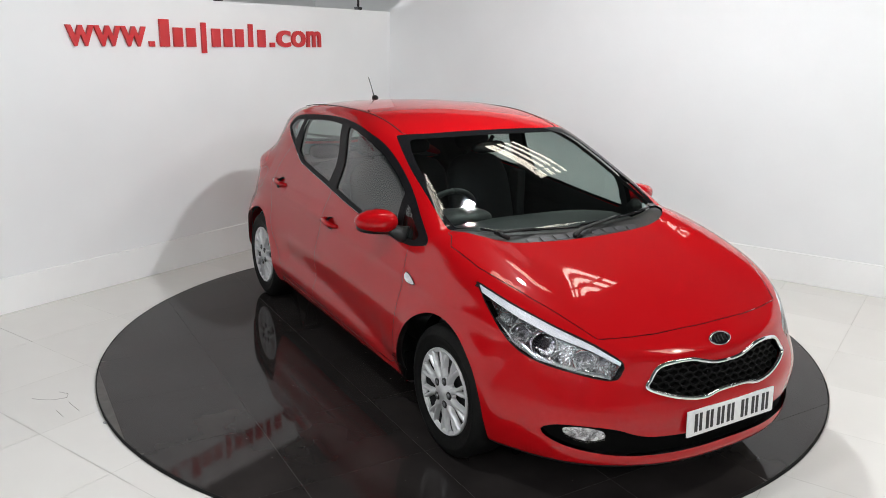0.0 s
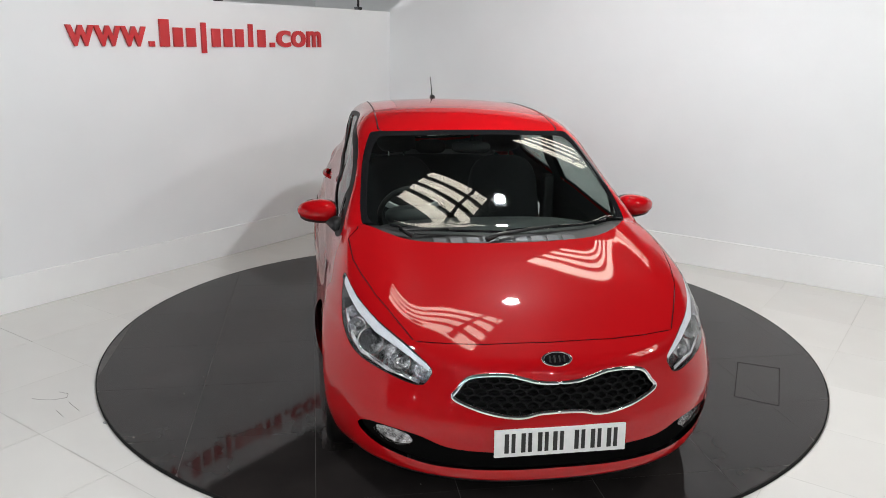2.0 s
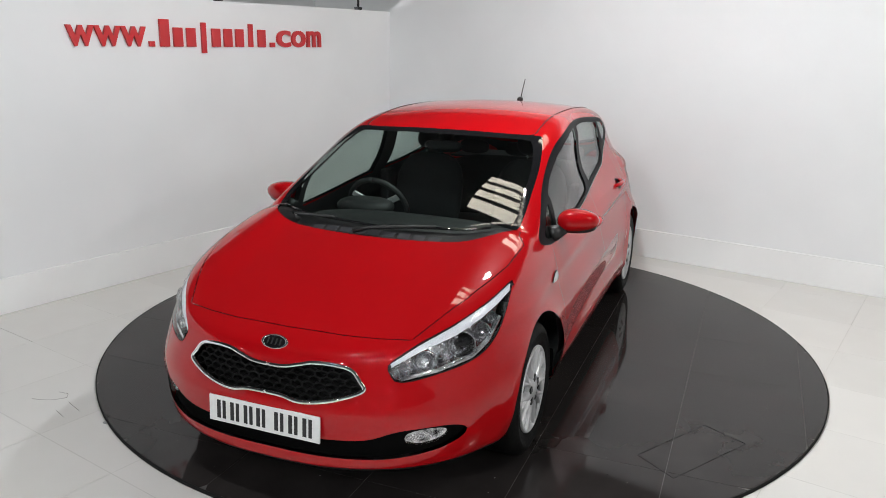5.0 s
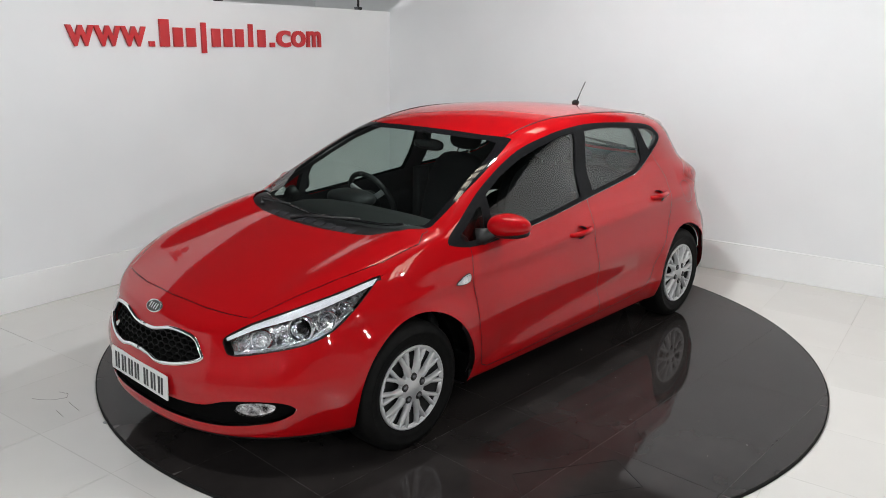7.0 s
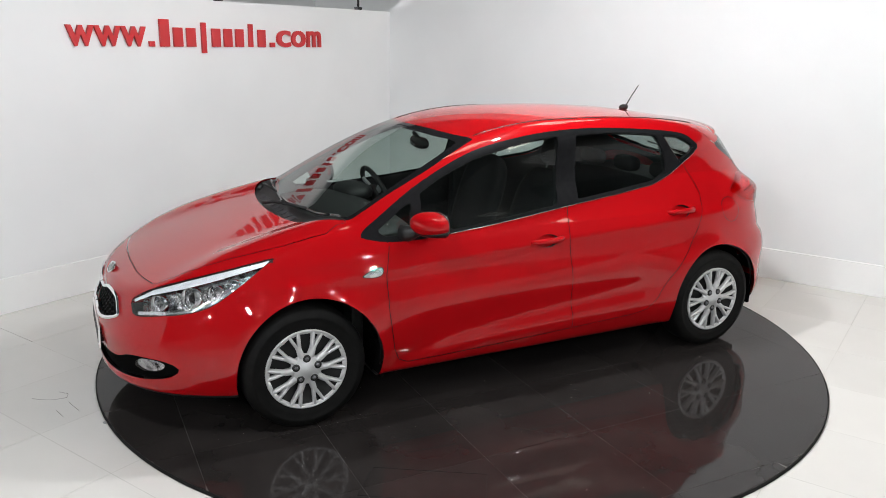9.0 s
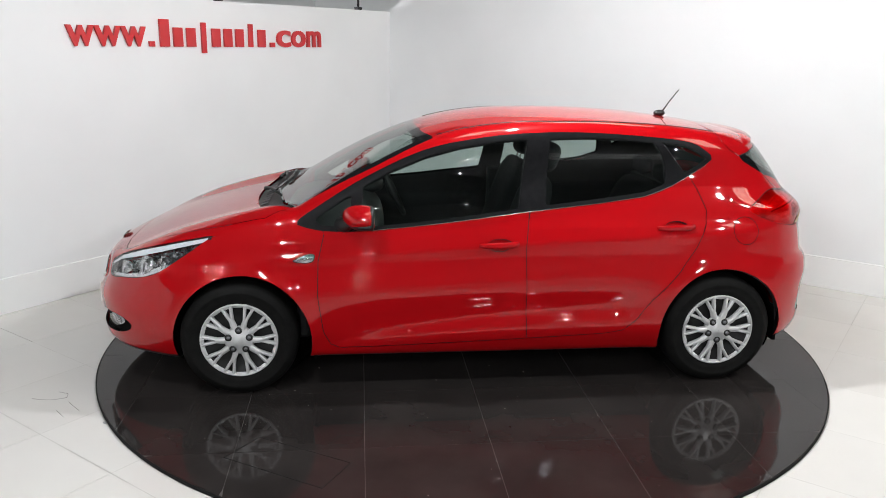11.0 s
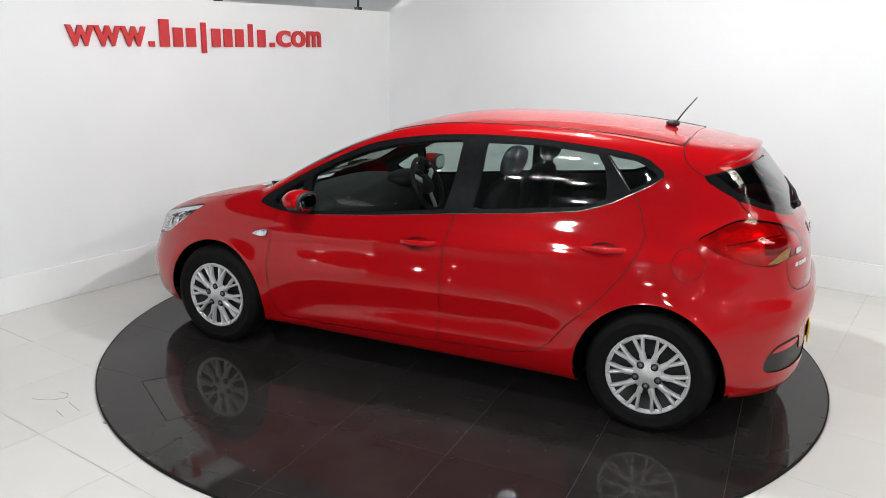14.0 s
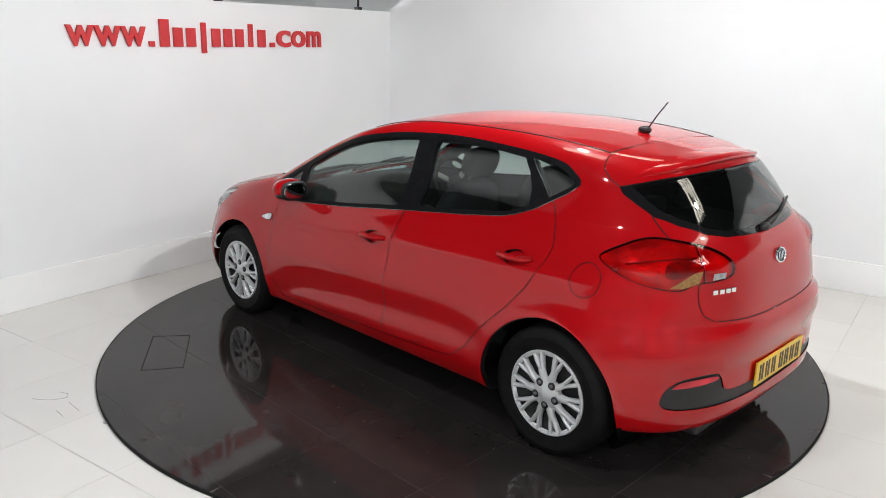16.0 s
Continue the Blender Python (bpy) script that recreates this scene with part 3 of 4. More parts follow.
REARBLACK = rounded([(0.0, 0.415), (0.25, 0.42), (0.46, 0.43), (0.50, 0.49), (0.545, 0.522), (0.68, 0.515), (0.74, 0.475), (0.762, 0.42), (0.74, 0.38), (0.60, 0.368), (0.3, 0.362), (0.0, 0.36), (-0.2, 0.36), (-0.2, 0.415)])
region("rear_valance", "front", signed(REARBLACK), lambda c, n: c[:, 0] < -1.7)

# doors, bonnet, roof, tailgate, bumpers
FRONT_DOOR = [(0.86, 0.915), (0.835, 0.88), (0.868, 0.74), (0.872, 0.56), (0.845, 0.36), (0.81, 0.285), (0.76, 0.262), (0.24, 0.28), (-0.25, 0.30), (-0.243, 0.63), (-0.243, 0.81), (-0.262, 0.93), (-0.27, 0.985), (0.2, 0.95)]
REAR_DOOR = [(-0.275, 0.985), (-0.262, 0.93), (-0.243, 0.81), (-0.243, 0.63), (-0.25, 0.30), (-0.69, 0.322), (-0.79, 0.34), (-0.865, 0.40), (-0.95, 0.51), (-1.10, 0.66), (-1.20, 0.79), (-1.26, 0.91), (-1.272, 0.98), (-1.235, 1.08), (-1.185, 1.17), (-0.93, 1.10), (-0.6, 1.03)]
HANDLES = {"front": (-0.095, 0.815), "rear": (-1.085, 0.895)}
for hx, hz in HANDLES.values():
    region("handle_cup", "side", signed(rounded([(hx + 0.07, hz - 0.002), (hx + 0.03, hz + 0.026), (hx - 0.03, hz + 0.029), (hx - 0.078, hz + 0.004), (hx - 0.03, hz - 0.034), (hx + 0.03, hz - 0.034)])), flank)
region("front_door", "side", signed(FRONT_DOOR), flank, gap=0.0022)
region("rear_door", "side", signed(REAR_DOOR), flank, gap=0.0022)
BONNET = [(1.985, -0.2), (1.985, 0.0), (1.975, 0.26), (1.955, 0.40), (1.925, 0.535), (1.80, 0.60), (1.66, 0.665), (1.50, 0.712), (1.36, 0.742), (1.14, 0.752), (1.07, 0.705), (1.02, 0.70), (1.02, -0.2)]
region("bonnet", "top", signed(BONNET), lambda c, n: (n[:, 2] > 0.25) & (c[:, 2] > 0.6), gap=0.0022)
region("roof", "top", signed([(0.4, -0.2), (0.4, 0.45), (0.22, 0.535), (-0.3, 0.525), (-1.0, 0.515), (-1.375, 0.50), (-1.385, 0.25), (-1.39, 0.0), (-1.39, -0.2)]), lambda c, n: (n[:, 2] > 0.4) & (c[:, 2] > 1.2), gap=0.004)
region("tailgate", "front", signed([(-0.2, 1.26), (0.57, 1.26), (0.595, 1.14), (0.60, 1.02), (0.60, 0.90), (0.605, 0.82), (0.59, 0.775), (0.54, 0.745), (0.37, 0.73), (0.15, 0.722), (-0.2, 0.72)]), lambda c, n: c[:, 0] < -1.62, gap=0.0022)
region("rear_bumper", "side", signed([(-1.70, 0.20), (-1.735, 0.45), (-1.66, 0.56), (-1.74, 0.72), (-1.84, 0.86), (-2.3, 0.86), (-2.3, 0.1), (-1.70, 0.1)]), lambda c, n: c[:, 0] < -1.6, gap=0.0)
region("front_bumper", "side", signed([(1.60, 0.1), (1.585, 0.45), (1.50, 0.60), (1.62, 0.685), (1.70, 0.70), (1.9, 0.72), (2.03, 0.715), (2.4, 0.75), (2.4, 0.1)]), lambda c, n: c[:, 0] > 1.4, gap=0.0)
region("front_wing", "side", lambda a, b: 0.9 - a, lambda c, n: (c[:, 0] > 0.85) & (c[:, 0] < 1.66) & (c[:, 2] > 0.39) & (c[:, 2] < 0.86 + 0.12 * (c[:, 1] > 0.752)))
region("fuel_flap", "side", lambda a, b: np.hypot(a + 1.49, b - 0.872) - 0.073, flank, gap=0.0018)


# ---- the car, built from its panels ----
from mathutils import geometry

car = empty("car")
tagged(car, "glossy red five-door hatchback parked on a black turntable", "car")


def sheet(name, labels, mat, sides=(1, -1), inset=0.0, parent=None, label="", where=None):
    """One mesh from the skin's pieces with those labels, on the given sides of the car."""
    k = np.isin(SKIN_L, labels)
    if where is not None:
        k &= where(SKIN_V[SKIN_T].mean(1))
    used, flat = np.unique(SKIN_T[k], return_inverse=True)
    if not len(used):
        return None
    tri = flat.reshape(-1, 3)
    v = SKIN_V[used] - SKIN_N[used] * inset
    n = SKIN_N[used] / np.maximum(np.linalg.norm(SKIN_N[used], axis=1, keepdims=True), 1e-9)
    vs, ns, ts, base = [], [], [], 0
    for s in sides:
        vs.append(v * [1, s, 1])
        ns.append(n * [1, s, 1])
        t = tri if s > 0 else tri[:, ::-1]
        ts.append(t + base)
        base += len(v)
    me = bpy.data.meshes.new(name)
    me.from_pydata(np.vstack(vs).tolist(), [], np.vstack(ts).tolist())
    me.polygons.foreach_set("use_smooth", [True] * len(me.polygons))
    me.normals_split_custom_set_from_vertices(np.vstack(ns).tolist())
    me.materials.append(mat)
    ob = new(name, me)
    ob.parent = parent or car
    return tagged(ob, label)


BOTH = ((1,), (-1,))
sheet("bonnet", ["bonnet"], M_RED)
sheet("roof", ["roof"], M_RED)
tailgate = sheet("tailgate", ["tailgate"], M_RED)
sheet("rear_spoiler", ["rear_spoiler"], M_RED)
front_bumper = sheet("front_bumper", ["front_bumper"], M_RED)
rear_bumper = sheet("rear_bumper", ["rear_bumper"], M_RED)
sheet("panel_joints", ["gap"], M_GAP, inset=0.004, label="dark joints between the red panels")
sheet("body_frame", ["body"], M_RED)
sheet("underbody", ["under"], M_BLACK, label="black underbody")
sheet("lower_lip", ["front_lip"], M_BLACK, parent=front_bumper, label="black plastic lower lip")
sheet("windscreen", ["windscreen"], M_SCREEN, label="clear windscreen that mirrors the roof lights")
sheet("windscreen_border", ["screen_border"], M_GLOSSBLACK, label="black edge of the windscreen")
sheet("scuttle_panel", ["scuttle"], M_BLACK, inset=0.012, label="dark plastic scuttle below the windscreen")
rear_screen = sheet("rear_screen", ["rear_screen"], M_REARGLASS, parent=tailgate, label="dark tinted rear window")
sheet("rear_screen_border", ["rear_screen_border"], M_GLOSSBLACK, parent=tailgate)
sheet("grille_backing", ["grille_void"], M_GRILLE, inset=0.05, parent=front_bumper)
sheet("intake_backing", ["intake_void"], M_LINER, inset=0.022, parent=front_bumper, label="black lower air intake")
sheet("rear_valance", ["rear_valance"], M_BLACK, inset=0.006, parent=rear_bumper, label="black plastic valance strip")
DOORS = {}
for side in BOTH:
    wing = sheet("front_wing", ["front_wing"], M_RED, side)
    DOORS["front", side[0]] = sheet("front_door", ["front_door"], M_RED, side)
    DOORS["rear", side[0]] = sheet("rear_door", ["rear_door"], M_RED, side)
    frame_ob = sheet("window_frame", ["frame"], M_FRAMEBLACK, side, inset=-0.001, label="black window surround")
    sheet("corner_window", ["corner_window"], M_GLASS, side, 0.004)
    sheet("front_door_window", ["front_window"], M_GLASS, side, 0.006)
    sheet("rear_door_window", ["rear_window"], M_GLASS, side, 0.006)
    sheet("quarter_window", ["quarter_window"], M_GLASS, side, 0.003)
    cabin = lambda c: (c[:, 0] > -1.75) & (c[:, 0] < 0.98) & (c[:, 2] > 0.26)
    sheet("door_card", ["front_door", "rear_door", "frame", "body", "front_wing", "handle_cup", "gap", "fuel_flap"], M_TRIM, side, 0.03, label="dark cabin lining", where=cabin)
for side in BOTH:
    for door, (hx, hz) in HANDLES.items():
        sheet("handle_recess", ["handle_cup"], M_RED, side, 0.02, parent=DOORS[door, side[0]], where=lambda c: np.abs(c[:, 0] - hx) < 0.2)
sheet("fuel_flap", ["fuel_flap"], M_RED, (1,))
sheet("body_side", ["fuel_flap"], M_RED, (-1,))
sheet("headlining", ["roof"], M_HEADLINING, inset=0.03, label="light grey headlining")
sheet("bulkhead_lining", ["tailgate"], M_TRIM, inset=0.03, label="dark cabin lining")


def strip(points, radius, mat, name, parent, label="", mirror=True):
    for s in ((1, -1) if mirror else (1,)):
        part(name, tube([(p[0], p[1] * s, p[2]) for p in points], radius, 8), mat, parent, label, True)


# bright strip under the side windows, black strips along the roof joints
strip(lift("side", [(x, np.interp(x, [-1.325, -1.27, -1.08, -0.93, -0.65, -0.23, 0.26, 0.6], [1.252, 1.205, 1.098, 1.048, 1.013, 0.973, 0.918, 0.889])) for x in np.linspace(0.58, -1.31, 44)], 0.002), 0.0022, M_DARKCHROME, "window_strip", car, "bright metal strip")
strip(lift("side", [(-1.035 - 0.13 * k, 1.337 - 0.165 * k) for k in np.linspace(0, 1, 8)], 0.001), 0.0013, M_DARKCHROME, "divider_strip", car, "bright metal strip")
strip(lift("top", [(x, np.interp(x, [-1.375, -1.0, -0.3, 0.22], [0.50, 0.515, 0.525, 0.535])) for x in np.linspace(0.22, -1.37, 30)], 0.0), 0.0038, M_BLACK, "roof_strip", car, "black rubber roof strip")

# ---- grille ----
ring = GRILLE[(GRILLE[:, 0] >= 0.0)]
ring = ring[np.argsort(np.arctan2(ring[:, 1] - 0.565, ring[:, 0]))]
half_top = [p for p in ring]
loop = np.array(half_top + [(-x, z) for x, z in half_top[::-1]])
loop3 = lift("front", loop, 0.004)
bm = tube(np.vstack([loop3, loop3[:1]]), 0.0095, 8)
grille = part("grille_surround", bm, M_CHROME, front_bumper, "chrome grille surround", True)
inside = signed(loop)
bars = bmesh.new()
cell_w, cell_h = 0.050, 0.023
for row in range(-1, 9):
    for col in range(-10, 11):
        cy, cz = (col + 0.5 * (row % 2)) * cell_w, 0.485 + row * cell_h
        hexa = [(cy + cell_w * 0.5 * a, cz + cell_h * b) for a, b in ((-1, 0.33), (0, 0.67), (1, 0.33), (1, -0.33), (0, -0.67), (-1, -0.33))]
        for (y0, z0), (y1, z1) in (zip(hexa[:3], hexa[1:4])):
            if inside(np.array([y0, y1, (y0 + y1) / 2]), np.array([z0, z1, (z0 + z1) / 2])).max() > 0.012:
                continue
            ends = lift("front", [(y0, z0), (y1, z1)], -0.016)
            d = (ends[1] - ends[0]) / np.linalg.norm(ends[1] - ends[0])
            up = np.cross((1, 0, 0), d) * 0.0038
            vs = [bars.verts.new(Vector(e + u + np.array((dx, 0, 0)))) for e in ends for dx in (0.0, -0.02) for u in (up, -up)]
            for q in ((0, 1, 5, 4), (2, 3, 7, 6), (0, 2, 6, 4), (1, 3, 7, 5)):
                bars.faces.new([vs[i] for i in q])
part("mesh_insert", bars, M_GRILLE, front_bumper, "black honeycomb grille insert")

# ---- lamps ----
# near-black to silver mottle puts the chrome facets' reflections into the colour
M_LAMPMOTTLE = vary(material("mottled_lamp_housing", rough=0.2, metal=0.8), 30, (0.015, 0.015, 0.017), (0.80, 0.80, 0.82), (0.1, 0.4), 0.9, 70)
M_LAMPWHITE = vary(material("white_light_bar", rough=0.25), 30, (0.78, 0.80, 0.84), (0.86, 0.88, 0.92))
M_TAILRED = clear("red_lamp_lens", (0.95, 0.09, 0.11), 0.02, 0.06)
M_TAILIN = vary(material("red_lamp_reflector", rough=0.3, spec=0.5), 11, (0.22, 0.006, 0.012), (0.62, 0.03, 0.045), bump=0.4, bump_scale=110, detail=1.0)
M_TAILBRIGHT = vary(material("bright_red_facet", rough=0.2, metal=0.6), 60, (0.75, 0.03, 0.05), (0.95, 0.14, 0.16), (0.1, 0.3), 0.5, 90)
M_TAILDARK = vary(material("dark_red_bowl", rough=0.25), 30, (0.09, 0.003, 0.006), (0.22, 0.008, 0.014))
M_AMBER = vary(material("amber_lamp_reflector", rough=0.3), 90, (0.20, 0.08, 0.02), (0.38, 0.20, 0.06), bump=0.5, bump_scale=200)
M_REFLECT = vary(material("lamp_reflector", rough=0.12, metal=1.0), 40, (0.55, 0.55, 0.57), (0.9, 0.9, 0.92), (0.05, 0.25), 0.5, 110)


def skin_fill(view, outline, out, step=0.012):
    """A curved plate over an outline, standing out from the skin (below zero: sunk)."""
    p = np.array(outline, float)
    lo, hi = p.min(0), p.max(0)
    grid = [(a, b) for a in np.arange(lo[0], hi[0], step) for b in np.arange(lo[1], hi[1], step)]
    g = np.array(grid)
    g = g[signed(p)(g[:, 0], g[:, 1]) < -step * 0.4]
    pts = [Vector(q) for q in p] + [Vector(q) for q in g]
    edges = [(i, (i + 1) % len(p)) for i in range(len(p))]
    res = geometry.delaunay_2d_cdt(pts, edges, [], 1, 1e-5)
    v = lift(view, np.array([tuple(q) for q in res[0]]), out)
    bm = bmesh.new()
    vs = [bm.verts.new(q) for q in v]
    for f in res[2]:
        bm.faces.new([vs[i] for i in f])
    bmesh.ops.recalc_face_normals(bm, faces=bm.faces[:])
    return bm


def mirrored(bm, s):
    if s < 0:
        bmesh.ops.scale(bm, vec=(1, -1, 1), verts=bm.verts[:])
        bmesh.ops.reverse_faces(bm, faces=bm.faces[:])
    return bm


def bowl(view, a, b, r, out):
    """A round lamp bowl facing out of the skin."""
    c = Vector(lift(view, [(a, b)], out)[0])
    way = Vector((0.86, 0.42, 0.18)) if view == "lamp" else Vector((0.80, 0.58, 0.05))
    bm = lathe([(0.001, -0.8 * r), (0.5 * r, -0.7 * r), (0.85 * r, -0.4 * r), (r, 0), (1.08 * r, 0.02), (1.12 * r, -0.02)], 28)
    return moved(bm, Matrix.Translation(c) @ way.to_track_quat("Z", "Y").to_matrix().to_4x4())


LIGHT_BAR = [(-1.083, 0.653), (-0.97, 0.712), (-0.80, 0.767), (-0.62, 0.816), (-0.455, 0.858), (-0.475, 0.832), (-0.56, 0.806), (-0.66, 0.775), (-0.80, 0.735), (-0.97, 0.69), (-1.08, 0.64)]
LOWER_BAR = [(-1.05, 0.588), (-0.90, 0.61), (-0.74, 0.638), (-0.64, 0.678), (-0.55, 0.755), (-0.565, 0.765), (-0.66, 0.695), (-0.75, 0.655), (-0.90, 0.626), (-1.05, 0.603)]
for s in (1, -1):
    lamp = sheet("headlamp", ["headlamp"], M_LENS, (s,), label="clear headlamp with white light bar")
    sheet("housing", ["headlamp"], M_LAMPMOTTLE, (s,), 0.06, parent=lamp)
    part("light_bar", mirrored(skin_fill("lamp", LIGHT_BAR, -0.006), s), M_LAMPWHITE, lamp, "white daytime light bar", True)
    part("lower_rim", mirrored(skin_fill("lamp", LOWER_BAR, -0.012), s), M_REFLECT, lamp, "silver rim", True)
    for a, b, r in ((-0.765, 0.694, 0.050), (-0.94, 0.652, 0.040), (-0.655, 0.725, 0.036), (-0.585, 0.765, 0.022)):
        part("reflector", mirrored(bowl("lamp", a, b, r, -0.035), s), M_REFLECT, lamp, "chromed reflector bowl", True)
    bulb = bmesh.new()
    bmesh.ops.create_uvsphere(bulb, u_segments=20, v_segments=12, radius=0.026, matrix=Matrix.Translation(lift("lamp", [(-0.76, 0.70)], -0.05)[0]))
    part("projector_lens", mirrored(bulb, s), M_GLOSSBLACK, lamp, "dark round projector lens", True)
    FOG = rounded([(0.565, 0.345), (0.575, 0.375), (0.63, 0.388), (0.68, 0.386), (0.700, 0.372), (0.68, 0.345), (0.62, 0.328)])
    fog = part("fog_lamp", mirrored(skin_fill("front", FOG, -0.004), s), M_LENS, front_bumper, "clear fog lamp", True)
    part("fog_reflector", mirrored(skin_fill("front", FOG, -0.018), s), M_LAMPMOTTLE, fog, "silver fog lamp reflector", True)
    tail = sheet("tail_lamp", ["tail_lamp"], M_TAILRED, (s,), inset=-0.001, label="red wrap-round tail lamp with amber corner")
    sheet("lamp_backing", ["tail_lamp"], M_TAILIN, (s,), inset=0.012, parent=tail, label="faceted red reflector")
    sheet("lid_lamp", ["lid_lamp"], M_TAILRED, (s,), inset=-0.001, parent=tailgate, label="red inner tail lamp")
    sheet("lid_lamp_backing", ["lid_lamp"], M_TAILIN, (s,), inset=0.012, parent=tailgate, label="faceted red reflector")
    part("upper_facet", mirrored(skin_fill("tail", [(-0.60, 0.985), (-0.66, 1.018), (-0.74, 1.045), (-0.84, 1.048), (-0.83, 1.022), (-0.74, 1.012), (-0.67, 0.990)], -0.006), s), M_TAILBRIGHT, tail, "bright red upper facet", True)
    part("lower_facet", mirrored(skin_fill("tail", [(-0.64, 0.955), (-0.70, 0.975), (-0.76, 0.985), (-0.76, 0.940), (-0.70, 0.930)], -0.006), s), M_TAILBRIGHT, tail, "bright red lower facet", True)
    part("lamp_bowl", mirrored(skin_fill("tail", rounded([(-0.785, 0.935), (-0.79, 0.99), (-0.85, 1.005), (-0.925, 1.00), (-0.93, 0.97), (-0.85, 0.935)]), -0.005), s), M_TAILDARK, tail, "dark red lamp bowl", True)
    part("divider", mirrored(tube(lift("tail", [(-0.63, 0.972), (-0.72, 0.996), (-0.80, 1.008), (-0.92, 1.012)], -0.003), 0.004, 6), s), M_TAILDARK, tail, "dark divider", True)
    part("amber_section", mirrored(skin_fill("tail", [(-0.80, 0.890), (-0.86, 0.892), (-0.925, 0.912), (-0.938, 0.962), (-0.90, 0.957), (-0.845, 0.922)], 0.0035), s), M_AMBER, tail, "amber indicator section", True)
    part("reverse_section", mirrored(skin_fill("tail", [(-0.985, 0.92), (-1.05, 0.922), (-1.055, 0.945), (-0.99, 0.948)], 0.004), s), M_REFLECT, tail, "clear reversing lamp section", True)
    part("reflector", mirrored(skin_fill("rear", rounded([(0.52, 0.49), (0.55, 0.508), (0.68, 0.502), (0.725, 0.475), (0.70, 0.472), (0.60, 0.478)]), 0.0), s), M_TAILIN, rear_bumper, "red rear reflector", True)
    ind = part("side_indicator", mirrored(skin_fill("side", rounded([(0.992, 0.744), (0.945, 0.766), (0.900, 0.774), (0.888, 0.764), (0.900, 0.742), (0.94, 0.735)]), 0.006, 0.008), s), M_REFLECT, car, "clear side indicator", True)
    part("lens_base", mirrored(skin_fill("side", rounded([(0.999, 0.743), (0.946, 0.770), (0.898, 0.779), (0.883, 0.766), (0.897, 0.738), (0.94, 0.731)]), 0.003, 0.008), s), M_BLACK, ind, "", True)

# ---- spoiler lip over the rear window ----
lip = bmesh.new()
rows = []
for y in np.linspace(-0.60, 0.60, 49):
    q = abs(y) / 0.60
    x_end = -1.715 + 0.13 * q ** 2.6 + 0.14 * q ** 9
    z_top = float(TOP(-1.63) - CROWN(-1.63) * y * y) - 0.018 * q ** 3 - 0.035 * q ** 9
    x_in = x_end + 0.16
    rows.append([lip.verts.new(c) for c in ((x_in, y, z_top + 0.012 - 0.02 * q ** 4), (x_end + 0.05, y, z_top + 0.004), (x_end + 0.006, y, z_top - 0.004), (x_end, y, z_top - 0.012), (x_end + 0.008, y, z_top - 0.024),
                                             (x_end + 0.05, y, z_top - 0.036), (x_in, y, z_top - 0.05))])
for a, b in zip(rows, rows[1:]):
    for k in range(6):
        lip.faces.new((a[k], a[k + 1], b[k + 1], b[k]))
bmesh.ops.recalc_face_normals(lip, faces=lip.faces[:])
part("spoiler_lip", lip, M_RED, car, "red roof spoiler lip", True)


# ---- turntable ----
turntable = empty("turntable")
tagged(turntable, "round turntable paved with polished black square tiles", "turntable")
RIM = 2.215
part("bed", lathe([(0.001, -0.001), (RIM - 0.006, -0.001), (RIM - 0.006, -0.012)], 180), M_DARKGROUT, turntable, "grey joints")
part("rim", lathe([(RIM - 0.006, -0.03), (RIM - 0.006, 0.0005), (RIM, 0.0005), (RIM, -0.03)], 180), M_RIM, turntable, "thin black steel rim", True)


def clipped_tile(x0, x1, y0, y1, r):
    """A tile's outline, cut by the circle of radius r."""
    pts = []
    n = 10
    for (ax, ay), (bx, by) in (((x0, y0), (x1, y0)), ((x1, y0), (x1, y1)), ((x1, y1), (x0, y1)), ((x0, y1), (x0, y0))):
        pts += [(ax + (bx - ax) * k / n, ay + (by - ay) * k / n) for k in range(n)]
    if all(math.hypot(*p) < r for p in pts):
        return [(x0, y0), (x1, y0), (x1, y1), (x0, y1)]
    cx, cy = (x0 + x1) / 2, (y0 + y1) / 2
    grid = [(x0 + (x1 - x0) * i / 12, y0 + (y1 - y0) * j / 12) for i in range(13) for j in range(13)]
    ins = [p for p in grid if math.hypot(*p) < r]
    if len(ins) < 3:
        return None
    out = []
    for x, y in pts:
        if math.hypot(x, y) < r:
            out.append((x, y))
    for k in range(720):
        q = (r * math.cos(math.pi * k / 360), r * math.sin(math.pi * k / 360))
        if x0 <= q[0] <= x1 and y0 <= q[1] <= y1:
            out.append(q)
    mx, my = sum(p[0] for p in out) / len(out), sum(p[1] for p in out) / len(out)
    return sorted(out, key=lambda p: math.atan2(p[1] - my, p[0] - mx))


BLACK_STEP = 0.605
for i in range(-4, 5):
    for j in range(-4, 5):
        x0, y0 = 0.03 + i * BLACK_STEP + 0.0011, 0.26 + j * BLACK_STEP + 0.0011
        line = clipped_tile(x0, x0 + BLACK_STEP - 0.0022, y0, y0 + BLACK_STEP - 0.0022, RIM - 0.008)
        if line and len(line) >= 3:
            part("tile", prism(bmesh.new(), line, -0.005, 0.0), M_BLACKTILE, turntable)
cover = [(0.70, 1.60), (1.14, 1.33), (1.28, 1.51), (0.82, 1.80)]
for (ax, ay), (bx, by) in zip(cover, cover[1:] + cover[:1]):
    d = Vector((bx - ax, by - ay)).normalized() * 0.0018
    line = [(ax - d.y, ay + d.x), (ax + d.y, ay - d.x), (bx + d.y, by - d.x), (bx - d.y, by + d.x)]
    part("hatch_joint", prism(bmesh.new(), line[::-1], 0.0, 0.0012), M_RIM, turntable, "thin dark joint of a hatch cover")

